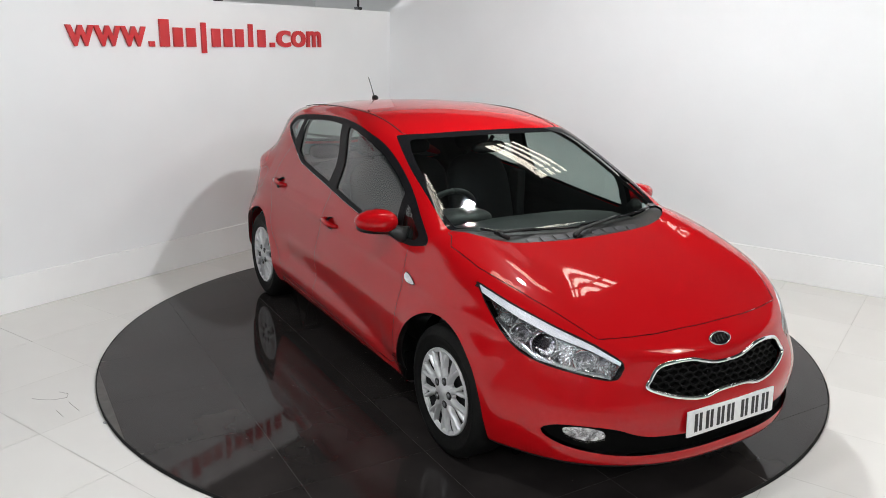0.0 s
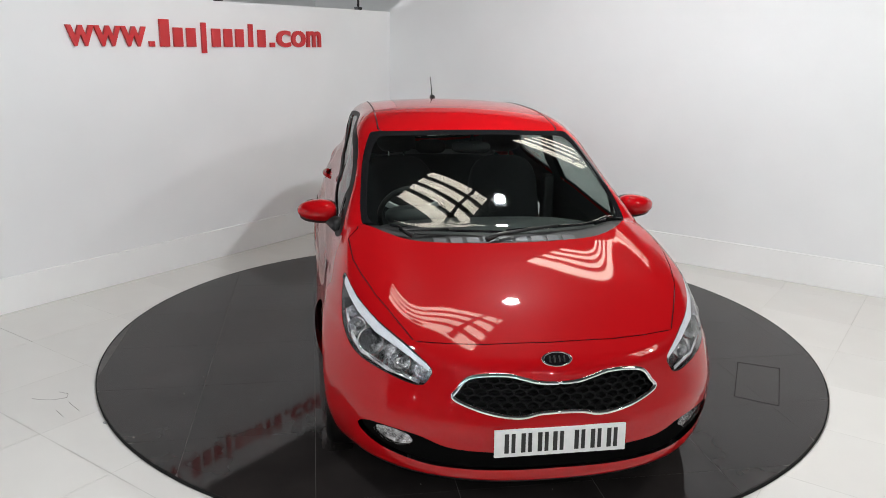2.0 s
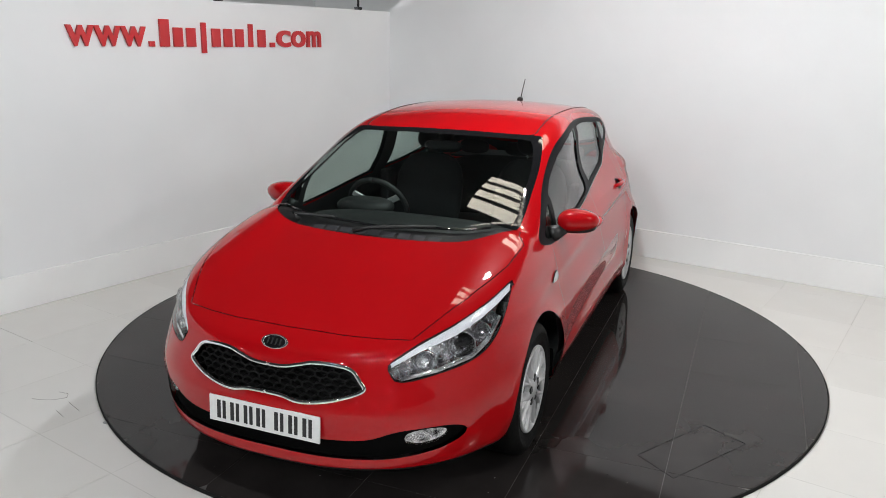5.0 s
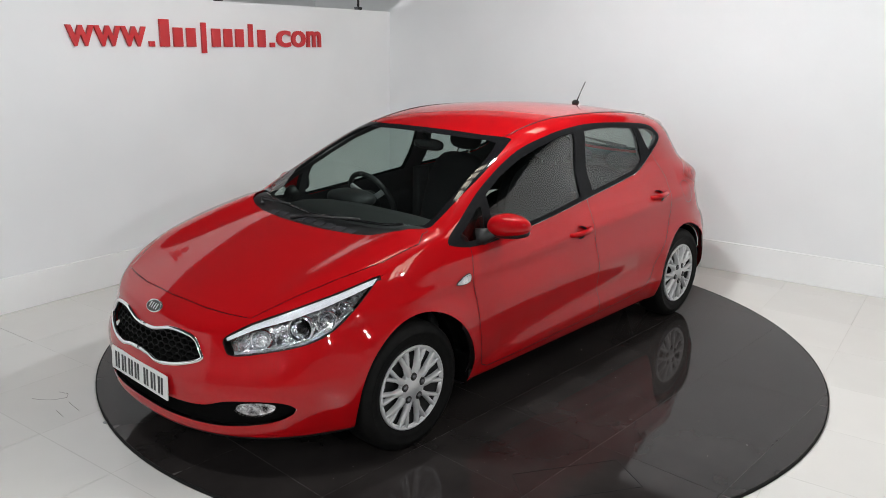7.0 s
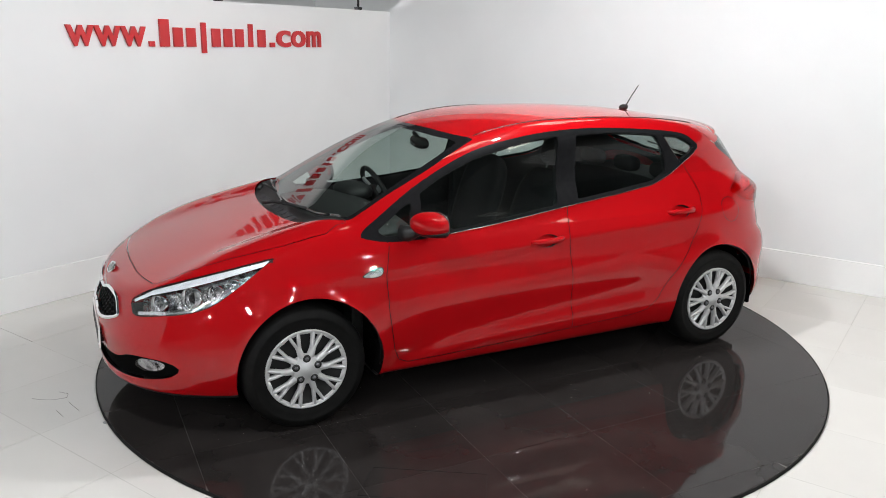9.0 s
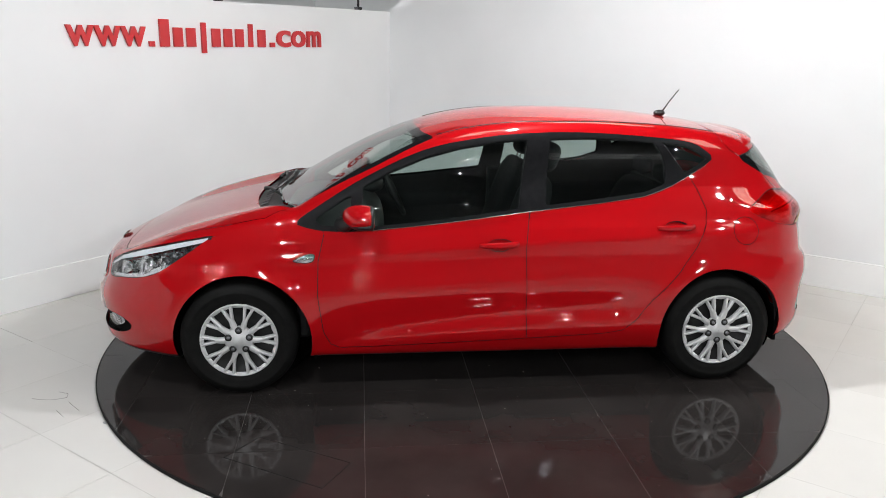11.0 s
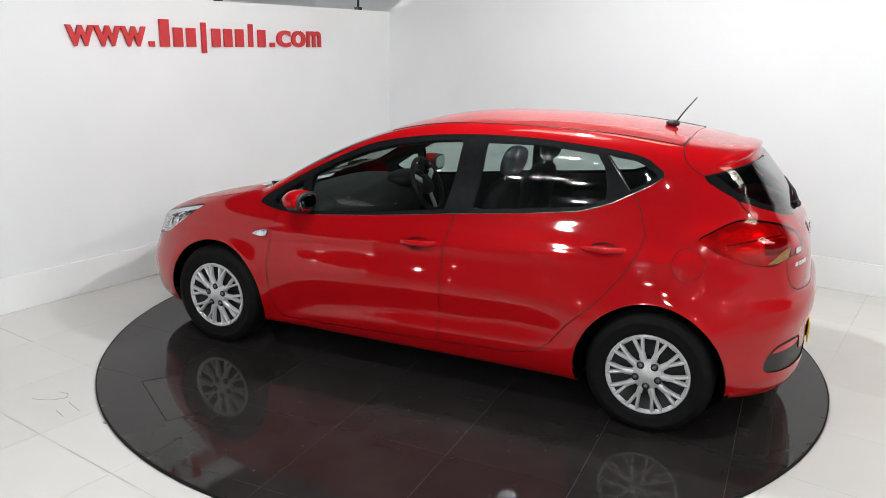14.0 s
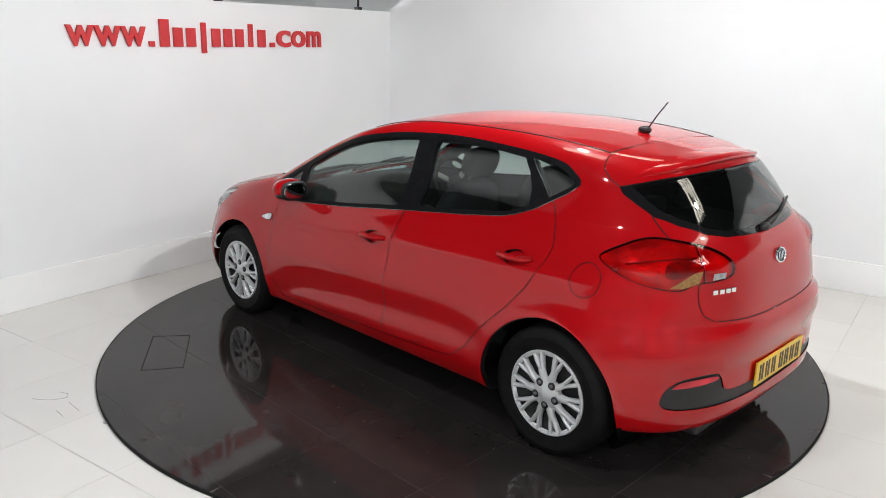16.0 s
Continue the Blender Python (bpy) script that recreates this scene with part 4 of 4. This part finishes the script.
dust = bmesh.new()
flakes = random.Random(5)
for k in range(150):
    rr, aa = 2.1 * math.sqrt(flakes.random()), flakes.uniform(0, 2 * math.pi)
    size, spin = flakes.uniform(0.0010, 0.0026), flakes.uniform(0, 3)
    prism(dust, [(rr * math.cos(aa) + size * flakes.uniform(0.6, 1.4) * math.cos(spin + q), rr * math.sin(aa) + size * flakes.uniform(0.6, 1.4) * math.sin(spin + q)) for q in (0, 1.5, 3.1, 4.6)], 0.0002, 0.0012)
tagged(part("dust_specks", dust, vary(material("pale_dust", rough=0.9), 40, (0.25, 0.23, 0.21), (0.5, 0.48, 0.45)), turntable, "scattered pale dust specks"), "scattered pale dust specks", kind="stuff")


# ---- wheels ----
M_BRAKE = material("dark_steel_wheel", (0.006, 0.006, 0.0065), 0.6, 0.0)


def taper(bm, r0, r1, w0, w1, z0, z1, angle, thick=0.012, shift0=0.0, shift1=0.0):
    """A tapered spoke from radius r0 to r1, in the plane of the wheel, with a ridge."""
    prof = []
    for r, w, z, sh in ((r0, w0, z0, shift0), ((r0 + r1) / 2, (w0 + w1) / 2, (z0 + z1) / 2 + 0.003, (shift0 + shift1) / 2), (r1, w1, z1, shift1)):
        prof.append([(r, sh - w, z - thick), (r, sh - w * 0.9, z), (r, sh, z + 0.0035), (r, sh + w * 0.9, z), (r, sh + w, z - thick)])
    rot = Matrix.Rotation(angle, 4, "Z")
    rings = [[bm.verts.new(rot @ Vector(p)) for p in ring] for ring in prof]
    for a, b in zip(rings, rings[1:]):
        for k in range(4):
            bm.faces.new((a[k], b[k], b[k + 1], a[k + 1]))


def wheel(hub_x, s, turn):
    w = empty("wheel")
    w.parent = car
    w.matrix_basis = Matrix.Translation((hub_x, 0.877 * s, HUB_Z)) @ Matrix.Rotation(radians(-90 * s), 4, "X") @ Matrix.Rotation(radians(turn), 4, "Z")
    tagged(w, "silver spoked wheel with black tyre")
    tyre = lathe([(0.19, -0.20), (0.225, -0.205), (0.27, -0.203), (0.300, -0.19), (0.312, -0.165), (0.3125, -0.10), (0.312, -0.045), (0.306, -0.025), (0.296, -0.012),
                  (0.270, 0.000), (0.262, 0.002), (0.258, -0.001), (0.235, -0.002), (0.222, -0.006), (0.205, -0.014), (0.196, -0.02)], 72)
    t = part("tyre", tyre, M_RUBBER, w, "black tyre", True)
    rim = lathe([(0.200, -0.03), (0.205, -0.012), (0.204, -0.006), (0.200, -0.003), (0.194, -0.006), (0.190, -0.016), (0.186, -0.02)], 72)
    part("rim", rim, M_ALLOY, w, "", True)
    part("steel_disc", lathe([(0.001, -0.05), (0.12, -0.05), (0.188, -0.04), (0.196, -0.03)], 40), M_BRAKE, w, "dark steel wheel behind the spokes", True)
    bm = bmesh.new()
    for k in range(10):
        a = math.radians(36 * k + 18)
        taper(bm, 0.066, 0.130, 0.0165, 0.0125, -0.006, -0.007, a, 0.024)
        for sgn in (-1, 1):
            taper(bm, 0.118, 0.198, 0.0080, 0.0085, -0.007, -0.009, a, 0.024, sgn * 0.0055, sgn * 0.0245)
    for k in range(20):
        taper(bm, 0.182, 0.200, 0.0300, 0.0320, -0.016, -0.008, math.radians(18 * k), 0.010)
    part("spokes", bm, M_ALLOY, w, "silver spokes", True)
    part("centre_cap", lathe([(0.077, -0.03), (0.076, -0.012), (0.071, -0.007), (0.060, -0.0045), (0.036, -0.001), (0.033, 0.002), (0.001, 0.003)], 40), M_ALLOY, w, "", True)
    for k in range(5):
        a = math.radians(72 * k + 36)
        at = pose(0.057 * math.cos(a), 0.057 * math.sin(a), -0.002)
        part("nut_hole", moved(lathe([(0.001, 0.0008), (0.0185, 0.0008), (0.020, -0.004)], 16), at), M_BLACK, w, "", True)
        part("wheel_nut", moved(lathe([(0.0095, -0.01), (0.0095, 0.003), (0.007, 0.006), (0.001, 0.007)], 12), at), M_NUT, w, "steel wheel nut", True)


for hub_x, s, turn in ((HUB_F, 1, 18), (HUB_R, 1, 54), (HUB_F, -1, 40), (HUB_R, -1, 10)):
    wheel(hub_x, s, turn)
for ax, az, ar in ARCHES:
    for s in (1, -1):
        bm = lathe([(0.001, 0), (ar + 0.012, 0.0), (ar + 0.012, 0.13), (ar + 0.004, 0.20)], 48)
        bmesh.ops.delete(bm, geom=[f for f in bm.faces if f.calc_center_median().y * -s < -0.16], context="FACES")
        part("arch_liner", moved(bm, Matrix.Translation((ax, 0.58 * s, az)) @ Matrix.Rotation(radians(-90 * s), 4, "X")), M_LINER, car, "black wheel arch liner", True)
part("floor_pan", boxes((-1.95, 2.0, -0.56, 0.56, 0.205, 0.30), bevel=0.02), M_BLACK, car, "black floor pan")
part("engine_bay", boxes((0.95, 1.85, -0.55, 0.55, 0.25, 0.62), bevel=0.03), M_BLACK, car, "dark engine bay")
# added blockers: stop bright floor showing through gaps past the arch liners
for s in (1, -1):
    part("bumper_blocker", boxes((1.64, 1.88, min(0.40 * s, 0.70 * s), max(0.40 * s, 0.70 * s), 0.24, 0.54), bevel=0.03), M_LINER, car, "added dark block inside the front bumper's corner")
part("bulkhead", boxes((0.93, 1.0, -0.7, 0.7, 0.25, 0.88), bevel=0.02), M_TRIM, car)
for s in (1, -1):
    part("mud_flap", boxes((0.885, 0.905, min(0.70 * s, 0.86 * s), max(0.70 * s, 0.86 * s), 0.19, 0.36), bevel=0.006), M_LINER, car, "black rubber mud flap")
    part("mud_flap", boxes((-1.735, -1.712, min(0.68 * s, 0.83 * s), max(0.68 * s, 0.83 * s), 0.225, 0.42), bevel=0.006), M_LINER, car, "black rubber mud flap")

# ---- mirrors, handles, aerial, wipers ----


def blob(cx, cy, cz, rx, ry, rz, power=2.6, seg=28, cut=None):
    """A rounded box-like pod."""
    bm = bmesh.new()
    bmesh.ops.create_uvsphere(bm, u_segments=seg, v_segments=seg // 2, radius=1)
    for v in bm.verts:
        n = sum(abs(c) ** power for c in v.co) ** (-1 / power)
        v.co = v.co * n
        if cut:
            cut(v)
        v.co = Vector((cx + rx * v.co.x, cy + ry * v.co.y, cz + rz * v.co.z))
    return bm


def mirror_shape(v):
    k = (v.co.y + 1) / 2
    v.co.z *= 1.0 - 0.28 * k
    v.co.x *= 1.0 - 0.35 * k
    v.co.x -= 0.25 * k
    if v.co.x < -0.55:
        v.co.x = -0.55 + (v.co.x + 0.55) * 0.12


def arm_bar(points, radius):
    return tube(points, radius, 12)


for s in (1, -1):
    m = part("door_mirror", mirrored(blob(0.652, 0.896, 0.982, 0.112, 0.104, 0.066, 2.3, 32, mirror_shape), s), M_RED, car, "red door mirror on a black foot", True)
    part("lower_shell", mirrored(blob(0.640, 0.892, 0.950, 0.098, 0.096, 0.040, 2.4, 28, mirror_shape), s), M_BLACK, m, "black lower shell", True)
    part("bezel", mirrored(blob(0.588, 0.884, 0.974, 0.016, 0.095, 0.060, 2.8, 28), s), M_BLACK, m, "black mirror bezel", True)
    part("mirror_glass", mirrored(blob(0.576, 0.884, 0.976, 0.006, 0.080, 0.046, 3.0, 24), s), M_MIRROR, m, "mirror glass", True)
    part("foot", arm_bar([(0.74, 0.77 * s, 0.915), (0.72, 0.80 * s, 0.925), (0.69, 0.83 * s, 0.94), (0.66, 0.86 * s, 0.955)], [0.05, 0.04, 0.03, 0.026]), M_BLACK, m, "black mirror foot", True)
    for door, (hx, hz) in HANDLES.items():
        y = float(lift("side", [(hx, hz)], 0)[0][1])
        bow = [(hx + dx, (y + dy) * s, hz + dz) for dx, dy, dz in ((0.105, -0.004, -0.004), (0.085, 0.014, -0.002), (0.04, 0.026, 0.0), (-0.02, 0.029, 0.002), (-0.07, 0.022, 0.004), (-0.095, 0.002, 0.005), (-0.105, -0.008, 0.005))]
        if door == "front":
            part("lock", moved(lathe([(0.001, 0.002), (0.007, 0.002), (0.009, -0.003)], 16), Matrix.Translation((hx + 0.01, (y + 0.001) * s, hz - 0.046)) @ Matrix.Rotation(radians(-90 * s), 4, "X")), M_DARKCHROME, DOORS[door, s], "small dark lock cylinder", True)
        part("handle", tube(bow, [0.010, 0.014, 0.0165, 0.0165, 0.0175, 0.016, 0.010], 12), M_RED, DOORS[door, s], "red door handle", True)

part("aerial", tube([(-1.262, 0, 1.455), (-1.305, 0, 1.52), (-1.36, 0, 1.592)], [0.0045, 0.0035, 0.003], 8), M_BLACK, car, "short black aerial", True)
part("aerial_base", blob(-1.245, 0, 1.447, 0.038, 0.021, 0.020, 2.0, 20), M_BLACK, car, "black aerial base", True)


def on_screen(x, y, out):
    return lift("top", [(x, y)], out)[0]


def wiper(y0, x0, y1, x1, reach):
    pts = [on_screen(x0 + (x1 - x0) * k, y0 + (y1 - y0) * k, 0.008) for k in np.linspace(0, 1, 12)]
    w = part("wiper", tube(pts, 0.0065, 6), M_GLOSSBLACK, car, "black windscreen wiper", True)
    arm = [on_screen(x0 + 0.10, y0 - reach, 0.010), on_screen(x0 + 0.06, y0 - reach * 0.4, 0.018), on_screen((x0 + x1) / 2, (y0 + y1) / 2, 0.016)]
    part("arm", tube(arm, [0.013, 0.010, 0.007], 8), M_BLACK, w, "", True)


wiper(-0.55, 1.075, 0.02, 1.155, -0.10)
wiper(0.02, 1.135, 0.56, 1.06, 0.12)
for k in range(9):
    y = -0.32 + 0.08 * k
    part("scuttle_vent", moved(boxes((-0.022, 0.022, -0.03, 0.03, 0, 0.003), bevel=0.001), Matrix.Translation(on_screen(1.195, y, -0.010)) @ pose(0, 0, 0, 0, 20, 0)), M_VENT, car, "grey vent slot")
rw = [lift("rear", [(y, z)], 0.012)[0] for y, z in ((0.03, 1.062), (-0.18, 1.095), (-0.40, 1.135))]
w = part("rear_wiper", tube(rw, [0.016, 0.009, 0.006], 8), M_BLACK, tailgate, "black rear wiper", True)
part("wiper_pivot", blob(rw[0][0], rw[0][1], rw[0][2], 0.02, 0.035, 0.02, 2.2, 16), M_BLACK, w, "", True)
part("high_brake_lamp", boxes((-1.735, -1.68, -0.10, 0.10, 1.298, 1.318), bevel=0.004), M_GLOSSBLACK, car, "dark red high brake lamp")

# ---- plates and badges ----
M_PLATEWHITE = vary(material("white_plate", rough=0.3), 40, (0.74, 0.74, 0.73), (0.80, 0.80, 0.79))
M_PLATEYELLOW = vary(material("yellow_plate", rough=0.3), 40, (0.72, 0.45, 0.02), (0.78, 0.50, 0.03))
M_INK = material("black_plate_ink", (0.012, 0.012, 0.012), 0.4)


def plate(name, x, z, lean, mat, way, label, parent):
    """A number plate whose characters are plain bars."""
    m = Matrix.Translation((x, 0, z)) @ Matrix.Rotation(radians(lean), 4, "Y")
    p = part(name, moved(boxes((-0.004, 0.004, -0.26, 0.26, -0.0555, 0.0555), bevel=0.002), m), mat, parent, label)
    for k, y in enumerate((-0.20, -0.135, -0.07, -0.01, 0.075, 0.14, 0.205)):
        part("bar", moved(boxes((0.004 * way, 0.0055 * way, y - 0.021, y - 0.004, -0.039, 0.039)) if way > 0 else boxes((-0.0055, -0.004, y - 0.021, y - 0.004, -0.039, 0.039)), m), M_INK, p)
        part("bar", moved(boxes((0.004 * way, 0.0055 * way, y + 0.006, y + 0.021, -0.039, 0.039)) if way > 0 else boxes((-0.0055, -0.004, y + 0.006, y + 0.021, -0.039, 0.039)), m), M_INK, p)


plate("front_plate", 2.176, 0.399, -3, M_PLATEWHITE, 1, "white front number plate with dark bars", front_bumper)
plate("rear_plate", -2.054, 0.446, 0, M_PLATEYELLOW, -1, "yellow rear number plate with dark bars", rear_bumper)
part("plate_backing", boxes((2.10, 2.171, -0.22, 0.22, 0.36, 0.44), bevel=0.008), M_BLACK, front_bumper)
part("plate_backing", boxes((-2.049, -2.0, -0.22, 0.22, 0.41, 0.48), bevel=0.008), M_BLACK, rear_bumper)


def badge(x, z, lean, parent, a=0.062, b=0.031):
    m = Matrix.Translation((x, 0, z)) @ Matrix.Rotation(radians(lean), 4, "Y") @ Matrix.Diagonal((1, a, b, 1)) @ Matrix.Rotation(radians(90), 4, "Y")
    o = part("badge", moved(lathe([(1.0, 0.0), (1.0, 0.004), (0.94, 0.007), (0.84, 0.006), (0.82, 0.004)], 36), m), M_CHROME, parent, "oval chrome badge", True)
    part("badge_face", moved(lathe([(0.001, 0.004), (0.84, 0.004)], 36), m), M_GLOSSBLACK, o)
    for y, w in ((-0.46, 0.10), (-0.16, 0.10), (0.16, 0.10), (0.46, 0.10)):
        bar = boxes((-0.45, 0.45, y - w * 0.6, y + w * 0.6, 0.004, 0.0065))
        part("badge_bar", moved(bar, m), M_CHROME, o)


badge(2.075, 0.688, -40, front_bumper)
badge(-1.995, 0.945, -168, tailgate, 0.052, 0.036)
for k in range(4):
    y = 0.53 - 0.033 * k
    p = lift("rear", [(y, 0.868)], 0.003)[0]
    part("script_bar", moved(boxes((-0.003, 0.002, -0.012, 0.012, -0.011, 0.011), bevel=0.002), Matrix.Translation(p) @ pose(0, 0, 0, 0, 0, -25)), M_CHROME, tailgate, "chrome model script shown as a bar")

# ---- cabin ----


def seat(x, y, back_tilt=18, width=0.25):
    st = empty("seat")
    st.parent = car
    st.matrix_basis = Matrix.Translation((x, y, 0))
    tagged(st, "charcoal cloth car seat")
    part("cushion", blob(0.05, 0, 0.50, 0.26, width, 0.10, 4), M_CLOTH, st, "", True)
    back = moved(blob(0, 0, 0.32, 0.075, width - 0.01, 0.33, 3.4), Matrix.Translation((-0.20, 0, 0.50)) @ Matrix.Rotation(radians(-back_tilt), 4, "Y"))
    part("backrest", back, M_CLOTH, st, "", True)
    head = moved(blob(0, 0, 0.76, 0.05, 0.13, 0.085, 3), Matrix.Translation((-0.20, 0, 0.50)) @ Matrix.Rotation(radians(-back_tilt), 4, "Y"))
    part("headrest", head, M_CLOTH, st, "", True)
    for k in (-0.05, 0.05):
        part("headrest_post", moved(tube([(0, k, 0.60), (0, k, 0.72)], 0.006, 6), Matrix.Translation((-0.20, 0, 0.50)) @ Matrix.Rotation(radians(-back_tilt), 4, "Y")), M_CHROME, st)


seat(-0.02, 0.36)
seat(-0.02, -0.36)
bench = empty("rear_bench")
bench.parent = car
tagged(bench, "charcoal cloth rear bench with headrests")
part("cushion", blob(-0.85, 0, 0.48, 0.26, 0.62, 0.11, 4), M_CLOTH, bench, "", True)
part("backrest", moved(blob(0, 0, 0.26, 0.08, 0.60, 0.28, 4), Matrix.Translation((-1.08, 0, 0.50)) @ Matrix.Rotation(radians(-22), 4, "Y")), M_CLOTH, bench, "", True)
for y in (-0.38, 0, 0.38):
    part("headrest", blob(-1.31, y, 1.06, 0.05, 0.12, 0.055, 3), M_CLOTH, bench, "", True)
part("parcel_shelf", boxes((-1.72, -1.30, -0.58, 0.58, 0.97, 0.985), bevel=0.004), M_TRIM, car, "dark parcel shelf")


def dash_shape(v):
    if v.co.x < 0:
        v.co.z += 0.25 * v.co.x


part("dashboard", blob(0.80, 0, 0.80, 0.30, 0.68, 0.155, 3.2, 40, dash_shape), M_TRIM, car, "dark grey dashboard", True)
part("binnacle", blob(0.60, -0.36, 0.935, 0.11, 0.17, 0.05, 2.6), M_TRIM, car, "instrument hood", True)
part("centre_console", boxes((0.0, 0.65, -0.10, 0.10, 0.30, 0.62), bevel=0.03), M_TRIM, car)
tilt = Matrix.Translation((0.43, -0.36, 0.90)) @ Matrix.Rotation(radians(-66), 4, "Y")
ringpts = [(0.185 * math.cos(a), 0.185 * math.sin(a), 0) for a in np.linspace(0, 2 * math.pi, 37)]
wheel_ob = part("steering_wheel", moved(tube(ringpts, 0.016, 10), tilt), M_TRIM, car, "black steering wheel", True)
part("boss", moved(blob(0, 0, -0.01, 0.07, 0.07, 0.03, 2.6), tilt), M_TRIM, wheel_ob, "", True)
for a in (90, 210, 330):
    part("spoke", moved(boxes((0.0, 0.18, -0.018, 0.018, -0.012, 0.004), bevel=0.004), tilt @ Matrix.Rotation(radians(a + 90), 4, "Z")), M_ALLOY, wheel_ob, "silver spoke")
part("rear_view_mirror", blob(0.30, 0.0, 1.27, 0.025, 0.115, 0.035, 3.0), M_GLOSSBLACK, car, "black interior mirror", True)
part("mirror_stem", tube([(0.30, 0, 1.29), (0.34, 0, 1.335)], 0.012, 8), M_GLOSSBLACK, car)
for s in (1, -1):
    part("pillar_trim", boxes((-0.37, -0.26, min(0.63 * s, 0.70 * s), max(0.63 * s, 0.70 * s), 0.3, 1.0), bevel=0.015), M_TRIM, car)


# ---- floor tiles, with the turntable's round opening cut into them ----
STEP = 0.595
whole = finish("tile", boxes((0, STEP - 0.003, 0, STEP - 0.003, -0.0035, 0.0), bevel=0.001), M_FLOORTILE)
rest = bmesh.new()


def ring_tile(x0, y0):
    """A tile with the part inside the turntable's pit left out."""
    n = 24
    w = STEP - 0.003
    bm = bmesh.new()
    r = 2.222
    vs = {}
    for i in range(n + 1):
        for j in range(n + 1):
            vs[i, j] = (x0 + w * i / n, y0 + w * j / n)
    verts = {}

    def vert(k, p):
        if k not in verts:
            verts[k] = bm.verts.new((p[0] - x0, p[1] - y0, 0))
        return verts[k]
    for i in range(n):
        for j in range(n):
            c = [(i, j), (i + 1, j), (i + 1, j + 1), (i, j + 1)]
            out = [math.hypot(*vs[k]) >= r for k in c]
            if all(out):
                bm.faces.new([vert(k, vs[k]) for k in c])
            elif any(out):
                loop = []
                for a in range(4):
                    b = (a + 1) % 4
                    if out[a]:
                        loop.append(vert(c[a], vs[c[a]]))
                    if out[a] != out[b]:
                        pa, pb = vs[c[a]], vs[c[b]]
                        lo, hi = (0.0, 1.0)
                        for _ in range(20):
                            m = (lo + hi) / 2
                            q = (pa[0] + (pb[0] - pa[0]) * m, pa[1] + (pb[1] - pa[1]) * m)
                            if (math.hypot(*q) >= r) == out[a]:
                                lo = m
                            else:
                                hi = m
                        loop.append(vert(("e", *sorted((c[a], c[b]))), q))
                if len(loop) >= 3:
                    bm.faces.new(loop)
    return bm


for i in range(-9, 14):
    for j in range(-24, 5):
        x0, y0 = 0.31 + i * STEP, 0.03 + j * STEP
        if x0 < WALL_X - 0.6 or y0 > WALL_Y - 0.1:
            continue
        cs = [math.hypot(x0 + a * STEP, y0 + b * STEP) for a in (0, 0.5, 1) for b in (0, 0.5, 1)]
        if max(cs) < 2.2:
            continue
        if min(cs) < 2.3 or (abs(x0) < STEP and min(cs) < 2.5) or (abs(y0) < STEP and min(cs) < 2.5):
            bm = ring_tile(x0, y0)
            if not bm.faces:
                bm.free()
                continue
            ob = new("tile", finish("tile", bm, M_FLOORTILE))
        elif x0 > 4.3 or y0 < -6:
            box(rest, x0, x0 + STEP - 0.003, y0, y0 + STEP - 0.003, FLOOR_Z - 0.0035, FLOOR_Z)
            continue
        else:
            ob = new("tile", whole)
        ob.parent = floor
        ob.matrix_basis = pose(x0, y0, FLOOR_Z)
far_tiles = new("far_tiles", finish("far_tiles", rest, M_FLOORTILE))
far_tiles.parent = floor
tagged(far_tiles, "white polished floor tiles farther off", kind="stuff")


# hairline scratches in the tiles beside the turntable
M_SCRATCH = material("dark_scratch", (0.12, 0.11, 0.10), 0.7)
for line in ([(-1.286, -2.174), (-1.23, -2.149), (-1.183, -2.114), (-1.154, -2.058), (-1.192, -2.027), (-1.251, -2.044)], [(-1.094, -2.08), (-1.024, -2.093), (-0.961, -2.102)], [(-1.053, -2.171), (-0.961, -2.187)]):
    bm = bmesh.new()
    for k, ((ax, ay), (bx, by)) in enumerate(zip(line, line[1:])):
        d = Vector((bx - ax, by - ay)).normalized() * 0.0012
        prism(bm, [(ax - d.y, ay + d.x), (bx - d.y, by + d.x), (bx + d.y, by - d.x), (ax + d.y, ay - d.x)][::-1], FLOOR_Z, FLOOR_Z + 0.0006)
    part("scratch", bm, M_SCRATCH, floor, "hairline scratch in a tile")
part("chip", blob(-0.735, -2.095, FLOOR_Z, 0.018, 0.012, 0.004, 2.0, 12), M_STEEL, floor, "small grey chip at the turntable's edge", True)


# ---- the turntable turns at an even pace, the car with it ----
def heading(t):
    return -58.357 - 10.334 * t - 0.5 + 0.8 * ((t - 8) / 8) ** 2


def motions():
    steps = [k * 0.5 for k in range(33)]
    walk(turntable, [(t, pose(0, 0, 0, 0, 0, heading(t))) for t in steps])
    walk(car, [(t, pose(0, 0, 0, 0, 0, heading(t)) @ pose(0, -0.017, 0)) for t in steps])


motions()
